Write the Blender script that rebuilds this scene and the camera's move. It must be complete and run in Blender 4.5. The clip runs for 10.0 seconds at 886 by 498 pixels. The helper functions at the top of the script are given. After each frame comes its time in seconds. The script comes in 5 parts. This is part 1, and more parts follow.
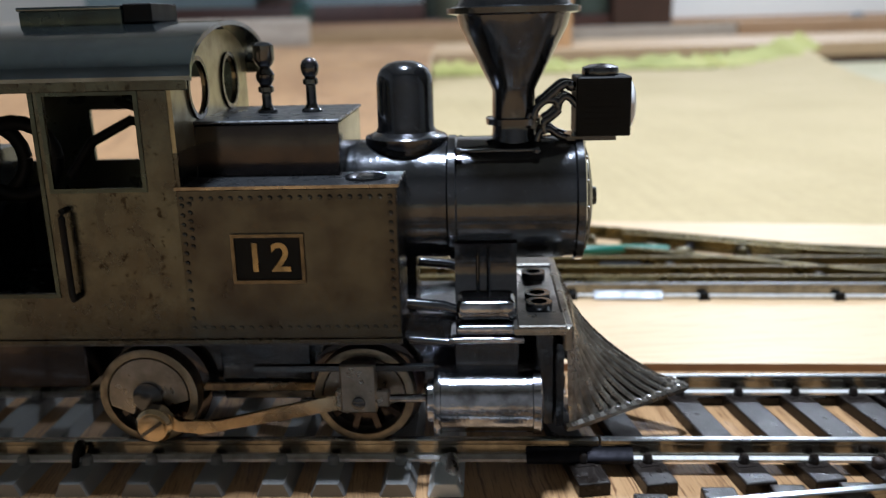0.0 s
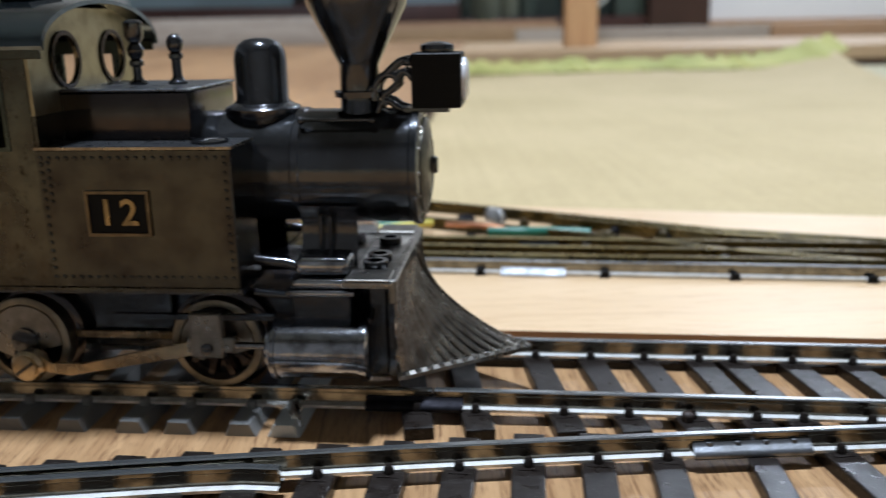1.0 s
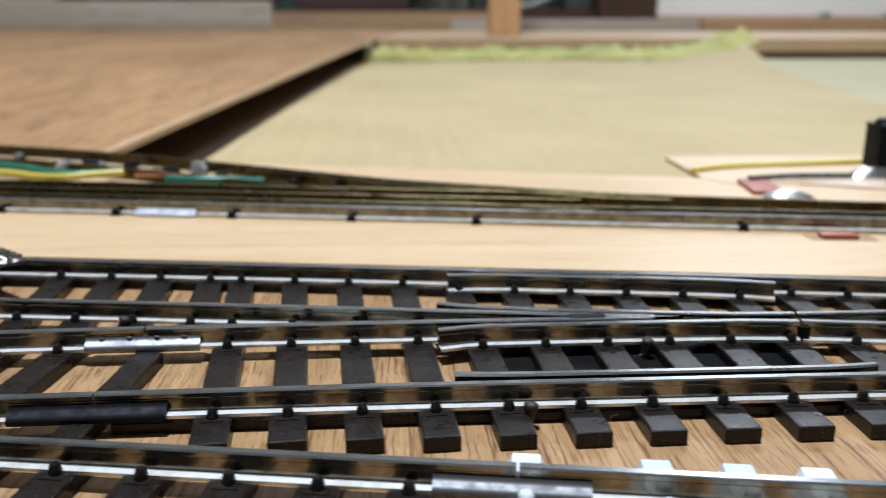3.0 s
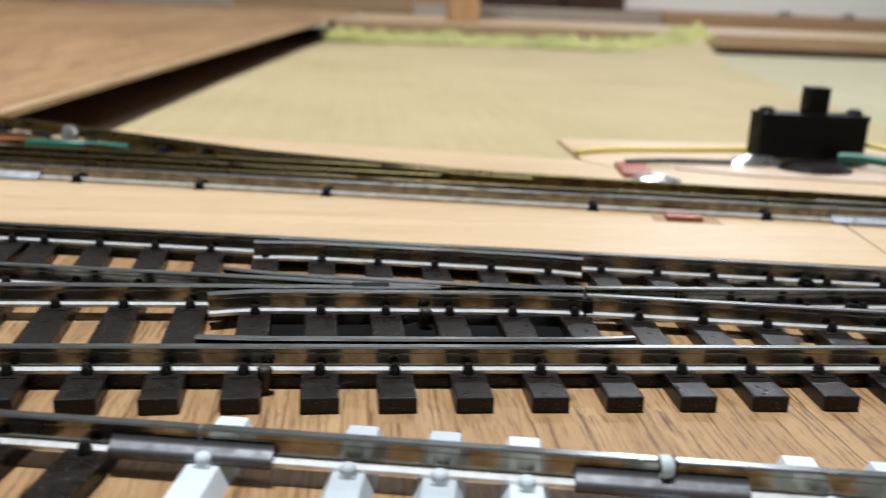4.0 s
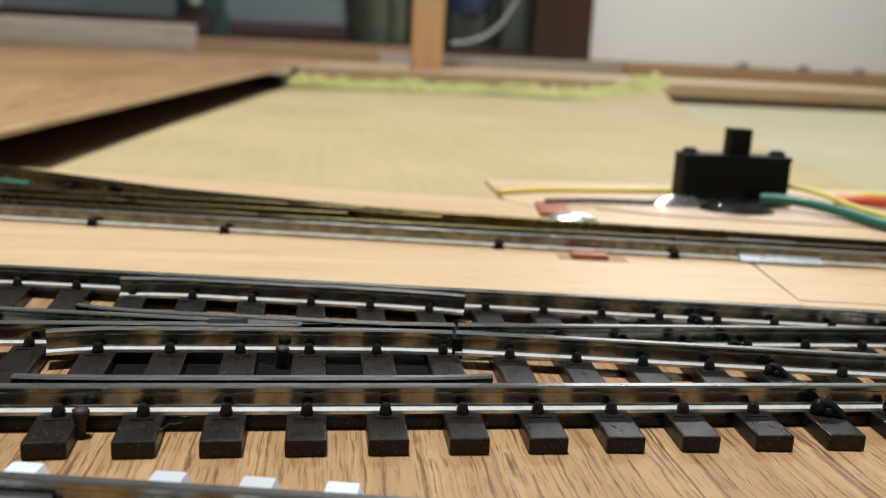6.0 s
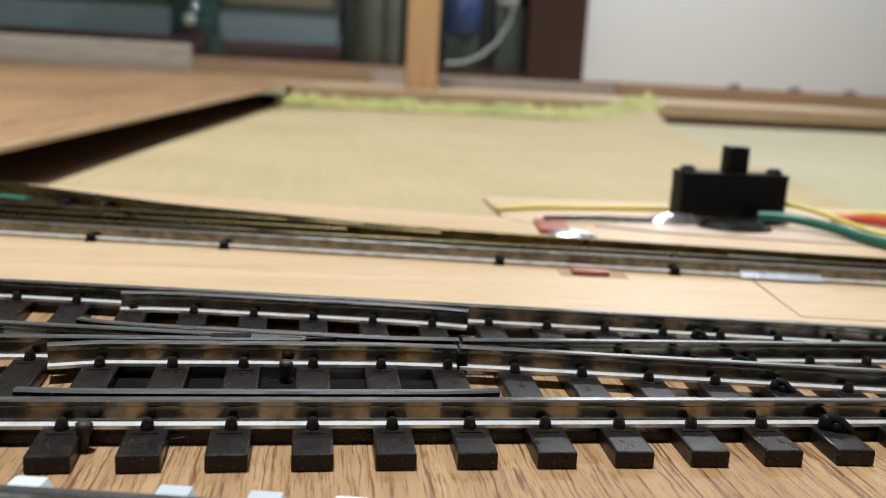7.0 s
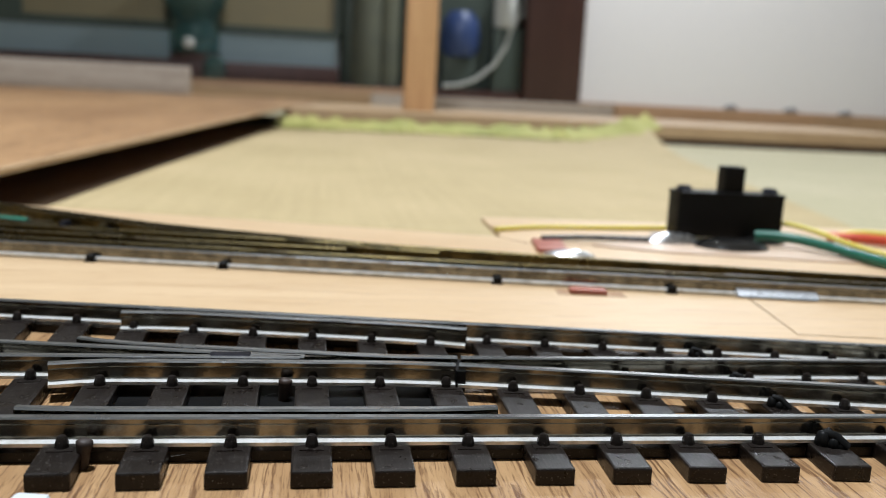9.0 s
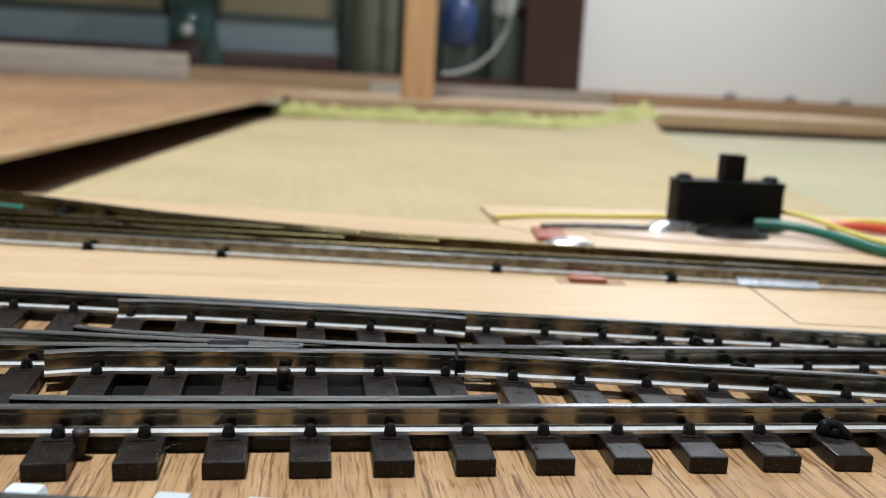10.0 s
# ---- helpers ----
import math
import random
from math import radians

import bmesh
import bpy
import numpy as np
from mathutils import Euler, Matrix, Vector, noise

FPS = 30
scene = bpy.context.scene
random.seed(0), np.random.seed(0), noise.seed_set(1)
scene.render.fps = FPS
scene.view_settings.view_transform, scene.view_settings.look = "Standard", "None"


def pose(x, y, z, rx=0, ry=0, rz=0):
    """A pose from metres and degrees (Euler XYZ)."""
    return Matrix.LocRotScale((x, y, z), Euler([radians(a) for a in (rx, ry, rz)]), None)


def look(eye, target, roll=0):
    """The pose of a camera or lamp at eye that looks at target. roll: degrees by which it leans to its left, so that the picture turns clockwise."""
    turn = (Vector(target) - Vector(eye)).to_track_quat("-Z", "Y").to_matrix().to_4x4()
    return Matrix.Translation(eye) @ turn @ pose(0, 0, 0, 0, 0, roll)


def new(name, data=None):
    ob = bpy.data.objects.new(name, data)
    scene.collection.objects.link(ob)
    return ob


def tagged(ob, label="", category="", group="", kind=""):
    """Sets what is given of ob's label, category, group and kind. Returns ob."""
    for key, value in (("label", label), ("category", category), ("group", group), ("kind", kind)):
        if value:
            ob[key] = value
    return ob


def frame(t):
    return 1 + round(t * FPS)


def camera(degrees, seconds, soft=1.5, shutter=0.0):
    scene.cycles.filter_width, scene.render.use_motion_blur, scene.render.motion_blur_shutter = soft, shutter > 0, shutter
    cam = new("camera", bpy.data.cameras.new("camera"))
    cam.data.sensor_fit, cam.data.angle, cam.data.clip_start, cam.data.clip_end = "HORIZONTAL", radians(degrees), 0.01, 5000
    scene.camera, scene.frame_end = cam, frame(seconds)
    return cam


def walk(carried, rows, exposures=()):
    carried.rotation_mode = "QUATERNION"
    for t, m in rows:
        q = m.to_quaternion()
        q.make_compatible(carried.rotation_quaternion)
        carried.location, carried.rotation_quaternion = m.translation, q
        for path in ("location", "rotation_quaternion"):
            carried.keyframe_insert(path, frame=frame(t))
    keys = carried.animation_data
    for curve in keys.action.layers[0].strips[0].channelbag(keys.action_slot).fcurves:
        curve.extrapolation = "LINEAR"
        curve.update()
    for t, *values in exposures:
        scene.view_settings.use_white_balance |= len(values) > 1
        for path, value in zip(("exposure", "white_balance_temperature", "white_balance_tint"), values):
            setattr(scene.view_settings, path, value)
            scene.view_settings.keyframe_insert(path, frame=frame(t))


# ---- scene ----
cam = camera(55.07, 10.0, soft=0.75, shutter=0.3)
PATH = [
    (0.0, look((-0.11229, -0.05476, 0.05060), (-0.10594, 0.04159, 0.02460), -1.467)),
    (0.5, look((-0.10440, -0.05998, 0.04671), (-0.09923, 0.03666, 0.02151), -1.127)),
    (1.0, look((-0.08962, -0.06485, 0.04772), (-0.08767, 0.03175, 0.02191), -1.075)),
    (1.5, look((-0.07007, -0.06854, 0.04545), (-0.06818, 0.02822, 0.02025), -0.491)),
    (2.0, look((-0.05889, -0.07228, 0.04238), (-0.05699, 0.02478, 0.01842), -0.018)),
    (2.5, look((-0.04014, -0.07464, 0.04172), (-0.03484, 0.02216, 0.01720), 0.232)),
    (2.7, look((-0.03329, -0.07503, 0.04011), (-0.02763, 0.02145, 0.01441), 0.181)),
    (3.8, look((-0.00895, -0.07870, 0.03810), (-0.00047, 0.01708, 0.01064), 1.365)),
    (4.0, look((-0.00345, -0.07581, 0.03654), (0.00621, 0.01971, 0.00855), 2.400)),
    (4.5, look((0.00465, -0.07526, 0.03518), (0.01695, 0.02020, 0.00806), 3.915)),
    (5.0, look((0.00796, -0.07475, 0.03371), (0.02093, 0.02034, 0.00563), 3.557)),
    (5.5, look((0.00992, -0.07351, 0.03224), (0.02271, 0.02126, 0.00302), 3.367)),
    (6.0, look((0.00919, -0.07308, 0.03445), (0.02213, 0.02350, 0.01197), 2.884)),
    (7.5, look((0.00777, -0.07264, 0.03345), (0.02174, 0.02447, 0.01406), 3.197)),
    (8.0, look((0.00780, -0.07349, 0.03361), (0.02166, 0.02389, 0.01556), 3.017)),
    (8.5, look((0.00790, -0.07341, 0.03355), (0.02169, 0.02391, 0.01515), 2.952)),
    (9.0, look((0.00785, -0.07358, 0.03356), (0.02169, 0.02386, 0.01582), 2.955)),
    (9.5, look((0.00788, -0.07318, 0.03356), (0.02178, 0.02410, 0.01502), 2.975)),
    (10.0, look((0.00787, -0.07279, 0.03341), (0.02190, 0.02436, 0.01432), 3.030)),
]
LIGHT_LEVEL = [
    (0.0, 0.16, 5600, 10), (0.5, -0.01, 5650, 10), (1.0, -0.02, 5600, 10), (1.5, -0.24, 5700, 10), (2.0, -0.04, 5650, 10), (2.5, -0.06, 5750, 10),
    (4.0, -0.12, 6200, 10), (5.5, -0.18, 6650, 10), (7.5, -0.12, 6200, 10), (10.0, -0.08, 6150, 10),
]
walk(cam, PATH, LIGHT_LEVEL)
cam.data.dof.use_dof = True
cam.data.dof.focus_distance = 0.084
cam.data.dof.aperture_fstop = 36.0

# ---------------------------------------------------------------- light
# a small room with a round ceiling lamp and an added far fill; everything else is bounced light
LAMP = (-0.12, 0.09, 1.78)
FILL_FAR = (1.15, 2.50, 1.95)
world = bpy.data.worlds.new("room_air")
scene.world = world
world.use_nodes = True
world.node_tree.nodes["Background"].inputs[0].default_value = (0.75, 0.85, 1.0, 1)
world.node_tree.nodes["Background"].inputs[1].default_value = 0.05
lamp_data = bpy.data.lights.new("overhead_light", "AREA")
lamp_data.shape, lamp_data.size, lamp_data.energy = "DISK", 0.19, 52.0
lamp_data.color = (0.93, 0.97, 1.0)
lamp_light = new("overhead_light", lamp_data)
lamp_light.matrix_world = pose(*LAMP)
# added fill that brightens the far wall; no lamp is known there
fill_data = lamp_data.copy()
fill_data.energy = 43.0
fill_light = new("overhead_light", fill_data)
fill_light.matrix_world = pose(*FILL_FAR)

# ---------------------------------------------------------------- helpers (all shapes in centimetres)
CM = 0.01


def finish(bm, smooth):
    bmesh.ops.recalc_face_normals(bm, faces=bm.faces)
    bmesh.ops.scale(bm, vec=(CM, CM, CM), verts=bm.verts)
    me = bpy.data.meshes.new("mesh")
    bm.to_mesh(me)
    bm.free()
    if smooth:
        me.polygons.foreach_set("use_smooth", [True] * len(me.polygons))
        me.set_sharp_from_angle(angle=radians(smooth))
    return me


def part(name, bm, material, parent=None, label="", smooth=35, at=None):
    """Links a bmesh (in cm) as one mesh object under a thing or a part."""
    me = bm if isinstance(bm, bpy.types.Mesh) else finish(bm, smooth)
    if material and not me.materials:
        me.materials.append(material)
    ob = new(name, me)
    if parent:
        ob.parent = parent
    if at is not None:
        ob.matrix_local = at
    if label:
        tagged(ob, label)
    return ob


def thing(name, x, y, z, rz, label, category, group="", kind=""):
    ob = new(name)
    ob.empty_display_size = 0.005
    ob.matrix_world = pose(x * CM, y * CM, z * CM, 0, 0, rz)
    return tagged(ob, label, category, group, kind)


def cmpose(x, y, z, rx=0, ry=0, rz=0):
    return pose(x * CM, y * CM, z * CM, rx, ry, rz)


def box(bm, x0, x1, y0, y1, z0, z1, bevel=0.0, seg=2, m=None):
    r = bmesh.ops.create_cube(bm, size=1)
    vs = r["verts"]
    for v in vs:
        v.co = Vector(((x0 + x1) / 2 + v.co.x * (x1 - x0), (y0 + y1) / 2 + v.co.y * (y1 - y0), (z0 + z1) / 2 + v.co.z * (z1 - z0)))
    if bevel:
        es = {e for v in vs for e in v.link_edges}
        r = bmesh.ops.bevel(bm, geom=list(es), offset=bevel, segments=seg, profile=0.6, affect="EDGES")
        vs = list({v for f in r["faces"] for v in f.verts} | {v for v in vs if v.is_valid})
    if m is not None:
        bmesh.ops.transform(bm, matrix=m, verts=vs)
    return bm


def boxed(*a, **k):
    return box(bmesh.new(), *a, **k)


def lathe(profile, n=32, m=None, bm=None, closed=True):
    """Turns (radius, height) pairs round the z axis."""
    bm = bm or bmesh.new()
    rings = []
    for r, z in profile:
        if r < 1e-5:
            rings.append([bm.verts.new((0, 0, z))])
        else:
            rings.append([bm.verts.new((r * math.cos(2 * math.pi * i / n), r * math.sin(2 * math.pi * i / n), z)) for i in range(n)])
    for a, b in zip(rings, rings[1:]):
        for i in range(n):
            q = [a[i % len(a)], a[(i + 1) % len(a)], b[(i + 1) % len(b)], b[i % len(b)]]
            q = list(dict.fromkeys(q))
            if len(q) > 2:
                bm.faces.new(q)
    for ring in (rings[0], rings[-1]):
        if closed and len(ring) > 2:
            bm.faces.new(ring)
    if m is not None:
        bmesh.ops.transform(bm, matrix=m, verts=[v for ring in rings for v in ring])
    return bm


def rod(bm, pts, r, n=8):
    """A round bar along points."""
    pts = [Vector(p) for p in pts]
    rings = []
    for i, p in enumerate(pts):
        d = (pts[min(i + 1, len(pts) - 1)] - pts[max(i - 1, 0)]).normalized()
        a = d.cross(Vector((0, 0, 1)))
        if a.length < 0.1:
            a = d.cross(Vector((0, 1, 0)))
        a.normalize()
        b = d.cross(a)
        rings.append([bm.verts.new(p + r * (math.cos(2 * math.pi * k / n) * a + math.sin(2 * math.pi * k / n) * b)) for k in range(n)])
    for u, v in zip(rings, rings[1:]):
        for k in range(n):
            bm.faces.new((u[k], u[(k + 1) % n], v[(k + 1) % n], v[k]))
    bm.faces.new(rings[0])
    bm.faces.new(rings[-1])
    return bm


def curved(pts, steps=6):
    """A smooth curve through points."""
    P = [Vector(p) for p in pts]
    fine = []
    for i in range(len(P) - 1):
        a, b, c, d = P[max(i - 1, 0)], P[i], P[i + 1], P[min(i + 2, len(P) - 1)]
        for s in range(steps):
            t = s / steps
            fine.append(0.5 * ((2 * b) + (c - a) * t + (2 * a - 5 * b + 4 * c - d) * t * t + (3 * b - a - 3 * c + d) * t ** 3))
    return fine + [P[-1]]


def sweep(bm, pts, profile, z0):
    """A profile of (across, up) carried level along points of (x, y)."""
    pts = [Vector((p[0], p[1], 0)) for p in pts]
    rings = []
    for i, p in enumerate(pts):
        d = (pts[min(i + 1, len(pts) - 1)] - pts[max(i - 1, 0)]).normalized()
        a = Vector((-d.y, d.x, 0))
        rings.append([bm.verts.new(p + a * u + Vector((0, 0, z0 + v))) for u, v in profile])
    n = len(profile)
    for u, v in zip(rings, rings[1:]):
        for k in range(n):
            bm.faces.new((u[k], u[(k + 1) % n], v[(k + 1) % n], v[k]))
    bm.faces.new(rings[0])
    bm.faces.new(rings[-1])
    return bm


def slab(bm, poly, z0, z1):
    """An upright prism over a polygon."""
    lo = [bm.verts.new((x, y, z0)) for x, y in poly]
    hi = [bm.verts.new((x, y, z1)) for x, y in poly]
    bm.faces.new(lo)
    bm.faces.new(hi)
    for i in range(len(poly)):
        j = (i + 1) % len(poly)
        bm.faces.new((lo[i], lo[j], hi[j], hi[i]))
    return bm


# ---------------------------------------------------------------- materials
def nodes_of(name):
    m = bpy.data.materials.new(name)
    m.use_nodes = True
    nt = m.node_tree
    b = nt.nodes["Principled BSDF"]
    return m, nt, b


def coords(nt, scale=(1, 1, 1), turn=0.0):
    g = nt.nodes.new("ShaderNodeNewGeometry")
    mp = nt.nodes.new("ShaderNodeMapping")
    mp.inputs["Scale"].default_value = scale
    mp.inputs["Rotation"].default_value = (0, 0, radians(turn))
    nt.links.new(g.outputs["Position"], mp.inputs["Vector"])
    return mp.outputs[0]


def noise_of(nt, vec, scale, detail=4, rough=0.55):
    n = nt.nodes.new("ShaderNodeTexNoise")
    n.inputs["Scale"].default_value = scale
    n.inputs["Detail"].default_value = detail
    n.inputs["Roughness"].default_value = rough
    nt.links.new(vec, n.inputs["Vector"])
    return n.outputs["Fac"]


def ramp(nt, fac, stops):
    r = nt.nodes.new("ShaderNodeValToRGB")
    e = r.color_ramp.elements
    while len(e) < len(stops):
        e.new(0.5)
    for el, (p, c) in zip(e, stops):
        el.position = p
        el.color = (*c, 1) if len(c) == 3 else c
    nt.links.new(fac, r.inputs["Fac"])
    return r.outputs["Color"]


def mix(nt, fac, a, b, mode="MIX"):
    m = nt.nodes.new("ShaderNodeMix")
    m.data_type, m.blend_type = "RGBA", mode
    for sock, v in ((m.inputs[0], fac), (m.inputs[6], a), (m.inputs[7], b)):
        if isinstance(v, (int, float)):
            sock.default_value = v
        elif isinstance(v, tuple):
            sock.default_value = (*v, 1)
        else:
            nt.links.new(v, sock)
    return m.outputs[2]


def bump(nt, b, fac, strength, dist):
    n = nt.nodes.new("ShaderNodeBump")
    n.inputs["Strength"].default_value = strength
    n.inputs["Distance"].default_value = dist
    nt.links.new(fac, n.inputs["Height"])
    nt.links.new(n.outputs[0], b.inputs["Normal"])


def rough_from(nt, b, fac, lo, hi):
    m = nt.nodes.new("ShaderNodeMapRange")
    m.inputs["From Min"].default_value, m.inputs["From Max"].default_value = 0.3, 0.7
    m.inputs["To Min"].default_value, m.inputs["To Max"].default_value = lo, hi
    nt.links.new(fac, m.inputs["Value"])
    nt.links.new(m.outputs[0], b.inputs["Roughness"])


def wood(name, light, mid, dark, along, fine, coarse, turn=0.0, pores=0.5, rough=(0.45, 0.65), relief=0.3, stretch=0.05):
    """Sawn or sliced wood: long grain, pores and broad tone drift. along: grain axis (x, y or z); fine, coarse: streaks per metre."""
    m, nt, b = nodes_of(name)
    ax = {"x": (stretch, 1, 1), "y": (1, stretch, 1), "z": (1, 1, stretch)}[along]
    wob = coords(nt, (1, 1, 1), turn)
    v = coords(nt, ax, turn)
    warp = nt.nodes.new("ShaderNodeVectorMath")
    warp.operation = "ADD"
    nn = nt.nodes.new("ShaderNodeTexNoise")
    nn.inputs["Scale"].default_value = coarse * 0.35
    nt.links.new(wob, nn.inputs["Vector"])
    sc = nt.nodes.new("ShaderNodeVectorMath")
    sc.operation = "SCALE"
    sc.inputs["Scale"].default_value = 0.30 / coarse
    nt.links.new(nn.outputs["Color"], sc.inputs[0])
    nt.links.new(v, warp.inputs[0])
    nt.links.new(sc.outputs[0], warp.inputs[1])
    broad = noise_of(nt, warp.outputs[0], coarse, 3)
    streak = noise_of(nt, warp.outputs[0], fine, 5, 0.65)
    c = ramp(nt, broad, [(0.28, mid), (0.72, light)])
    p = ramp(nt, streak, [(0.37, (1, 1, 1)), (0.48, (0, 0, 0))])
    mul = nt.nodes.new("ShaderNodeMath")
    mul.operation = "MULTIPLY"
    mul.inputs[1].default_value = pores
    nt.links.new(p, mul.inputs[0])
    c = mix(nt, mul.outputs[0], c, dark)
    tick = noise_of(nt, coords(nt, tuple(1.0 if q == 1 else min(1.0, q * 3) for q in ax), turn), fine * 1.9, 2, 0.5)
    t2 = ramp(nt, tick, [(0.33, (0.75 * pores,) * 3), (0.42, (0, 0, 0))])
    c = mix(nt, t2, c, dark)
    nt.links.new(c, b.inputs["Base Color"])
    rough_from(nt, b, streak, *rough)
    bump(nt, b, streak, relief, 0.0002)
    return m


def metal(name, base, stain, rough, scale=900.0, amount=0.5, metallic=1.0, spots=None, coat=0.0, relief=0.12, patch=None):
    """Bare, tarnished or plated metal with stains and rubbed patches."""
    m, nt, b = nodes_of(name)
    v = coords(nt)
    n1 = noise_of(nt, v, scale, 5)
    n2 = noise_of(nt, v, scale * 6, 3)
    fac = ramp(nt, n1, [(0.42, (0, 0, 0)), (0.66, (amount,) * 3)])
    c = mix(nt, fac, base, stain)
    if patch:
        f3 = ramp(nt, noise_of(nt, v, scale * 0.22, 6, 0.65), [(0.44, (0, 0, 0)), (0.60, (0.85,) * 3)])
        c = mix(nt, f3, c, patch)
        pits = ramp(nt, noise_of(nt, v, scale * 2.2, 5, 0.7), [(0.585, (0, 0, 0)), (0.64, (0.8,) * 3)])
        c = mix(nt, pits, c, (0.020, 0.014, 0.010))
    if spots:
        f2 = ramp(nt, n2, [(0.62, (0, 0, 0)), (0.72, (0.8,) * 3)])
        c = mix(nt, f2, c, spots)
    nt.links.new(c, b.inputs["Base Color"])
    b.inputs["Metallic"].default_value = metallic
    rough_from(nt, b, n1, *rough)
    b.inputs["Coat Weight"].default_value = coat
    bump(nt, b, n2, relief, 0.00005)
    return m


def plastic(name, base, other, rough, scale=700.0, relief=0.2, dist=0.0001, specks=None, spec=0.5):
    m, nt, b = nodes_of(name)
    v = coords(nt)
    n1 = noise_of(nt, v, scale, 5)
    n2 = noise_of(nt, v, scale * 7, 3)
    info = nt.nodes.new("ShaderNodeObjectInfo")
    c = mix(nt, n1, base, other)
    hs = nt.nodes.new("ShaderNodeHueSaturation")
    mr = nt.nodes.new("ShaderNodeMapRange")
    mr.inputs["To Min"].default_value, mr.inputs["To Max"].default_value = 0.85, 1.15
    nt.links.new(info.outputs["Random"], mr.inputs["Value"])
    nt.links.new(mr.outputs[0], hs.inputs["Value"])
    nt.links.new(c, hs.inputs["Color"])
    out = hs.outputs[0]
    if specks:
        f2 = ramp(nt, n2, [(0.66, (0, 0, 0)), (0.72, (0.7,) * 3)])
        out = mix(nt, f2, out, specks)
    nt.links.new(out, b.inputs["Base Color"])
    b.inputs["Specular IOR Level"].default_value = spec
    rough_from(nt, b, n1, *rough)
    bump(nt, b, n2, relief, dist)
    return m


def weave(name, a, c2, scale_x, scale_y, rough=0.8):
    """Rush or cloth: fine ribs across and along with faded patches."""
    m, nt, b = nodes_of(name)
    v = coords(nt)
    broad = noise_of(nt, v, 9.0, 4)
    ribs = noise_of(nt, coords(nt, (scale_x, scale_y, 1)), 1.0, 3)
    fine = noise_of(nt, v, 350.0, 3)
    cords = noise_of(nt, coords(nt, (scale_y * 0.4, scale_x * 0.12, 1), -7), 1.0, 2)
    c = mix(nt, ramp(nt, broad, [(0.3, (0, 0, 0)), (0.7, (1, 1, 1))]), a, c2)
    c = mix(nt, 0.22, c, ramp(nt, ribs, [(0.3, (0.4, 0.36, 0.25)), (0.7, (1, 0.95, 0.8))]), "MULTIPLY")
    c = mix(nt, 0.14, c, ramp(nt, cords, [(0.32, (0.5, 0.44, 0.30)), (0.66, (1, 0.97, 0.88))]), "MULTIPLY")
    c = mix(nt, 0.2, c, ramp(nt, fine, [(0.3, (0.45, 0.4, 0.3)), (0.7, (1, 1, 0.95))]), "MULTIPLY")
    nt.links.new(c, b.inputs["Base Color"])
    b.inputs["Roughness"].default_value = rough
    bump(nt, b, ribs, 0.25, 0.0008)
    return m


def sleeper_plastic(name):
    """Dark moulded plastic with a cast-in wood grain along the sleeper, dust and rubbed sheen."""
    m, nt, b = nodes_of(name)
    tex = nt.nodes.new("ShaderNodeTexCoord")
    mp = nt.nodes.new("ShaderNodeMapping")
    mp.inputs["Scale"].default_value = (1, 0.09, 1)
    nt.links.new(tex.outputs["Object"], mp.inputs["Vector"])
    info = nt.nodes.new("ShaderNodeObjectInfo")
    shift = nt.nodes.new("ShaderNodeVectorMath")
    shift.operation = "ADD"
    nt.links.new(mp.outputs[0], shift.inputs[0])
    nt.links.new(info.outputs["Random"], shift.inputs[1])
    grain = noise_of(nt, shift.outputs[0], 4200, 3, 0.6)
    v = coords(nt)
    cloud = noise_of(nt, v, 520, 5)
    dust = noise_of(nt, v, 4300, 3)
    c = mix(nt, cloud, (0.0080, 0.0057, 0.0047), (0.0155, 0.0118, 0.0098))
    c = mix(nt, ramp(nt, grain, [(0.56, (0, 0, 0)), (0.70, (0.55,) * 3)]), c, (0.030, 0.024, 0.020))
    c = mix(nt, ramp(nt, dust, [(0.635, (0, 0, 0)), (0.70, (0.8,) * 3)]), c, (0.15, 0.135, 0.12))
    nt.links.new(c, b.inputs["Base Color"])
    b.inputs["Specular IOR Level"].default_value = 0.26
    rough_from(nt, b, cloud, 0.22, 0.48)
    bump(nt, b, grain, 0.28, 0.00012)
    return m


PLY = wood("lauan_plywood", (0.46, 0.282, 0.132), (0.315, 0.176, 0.074), (0.13, 0.058, 0.022), "y", 2900, 460, 1, 0.92, relief=0.8, stretch=0.014)
PLY_FAR = wood("old_plywood", (0.42, 0.242, 0.110), (0.255, 0.132, 0.054), (0.15, 0.070, 0.028), "y", 150, 20, -34, 0.5, stretch=0.22)
BASS = wood("pale_basswood", (0.62, 0.448, 0.268), (0.55, 0.382, 0.215), (0.40, 0.235, 0.11), "x", 520, 90, -8, 0.36, (0.36, 0.52), relief=0.12)
PINE = wood("pine_batten", (0.62, 0.38, 0.19), (0.52, 0.30, 0.14), (0.36, 0.18, 0.08), "z", 260, 60, 0, 0.3)
PLANK_BROWN = wood("brown_planks", (0.42, 0.26, 0.14), (0.33, 0.19, 0.10), (0.20, 0.10, 0.05), "x", 160, 30, 0, 0.4)
PLANK_MID = wood("streaky_brown_plank", (0.47, 0.31, 0.175), (0.36, 0.22, 0.12), (0.22, 0.12, 0.06), "x", 120, 24, 0, 0.4)
PLANK_TAN = wood("tan_plank", (0.54, 0.38, 0.22), (0.44, 0.29, 0.16), (0.28, 0.16, 0.08), "x", 160, 30, 0, 0.4)
PLANK_PALE = wood("weathered_pale_plank", (0.44, 0.385, 0.32), (0.36, 0.31, 0.25), (0.22, 0.17, 0.13), "x", 140, 24, 0, 0.4)
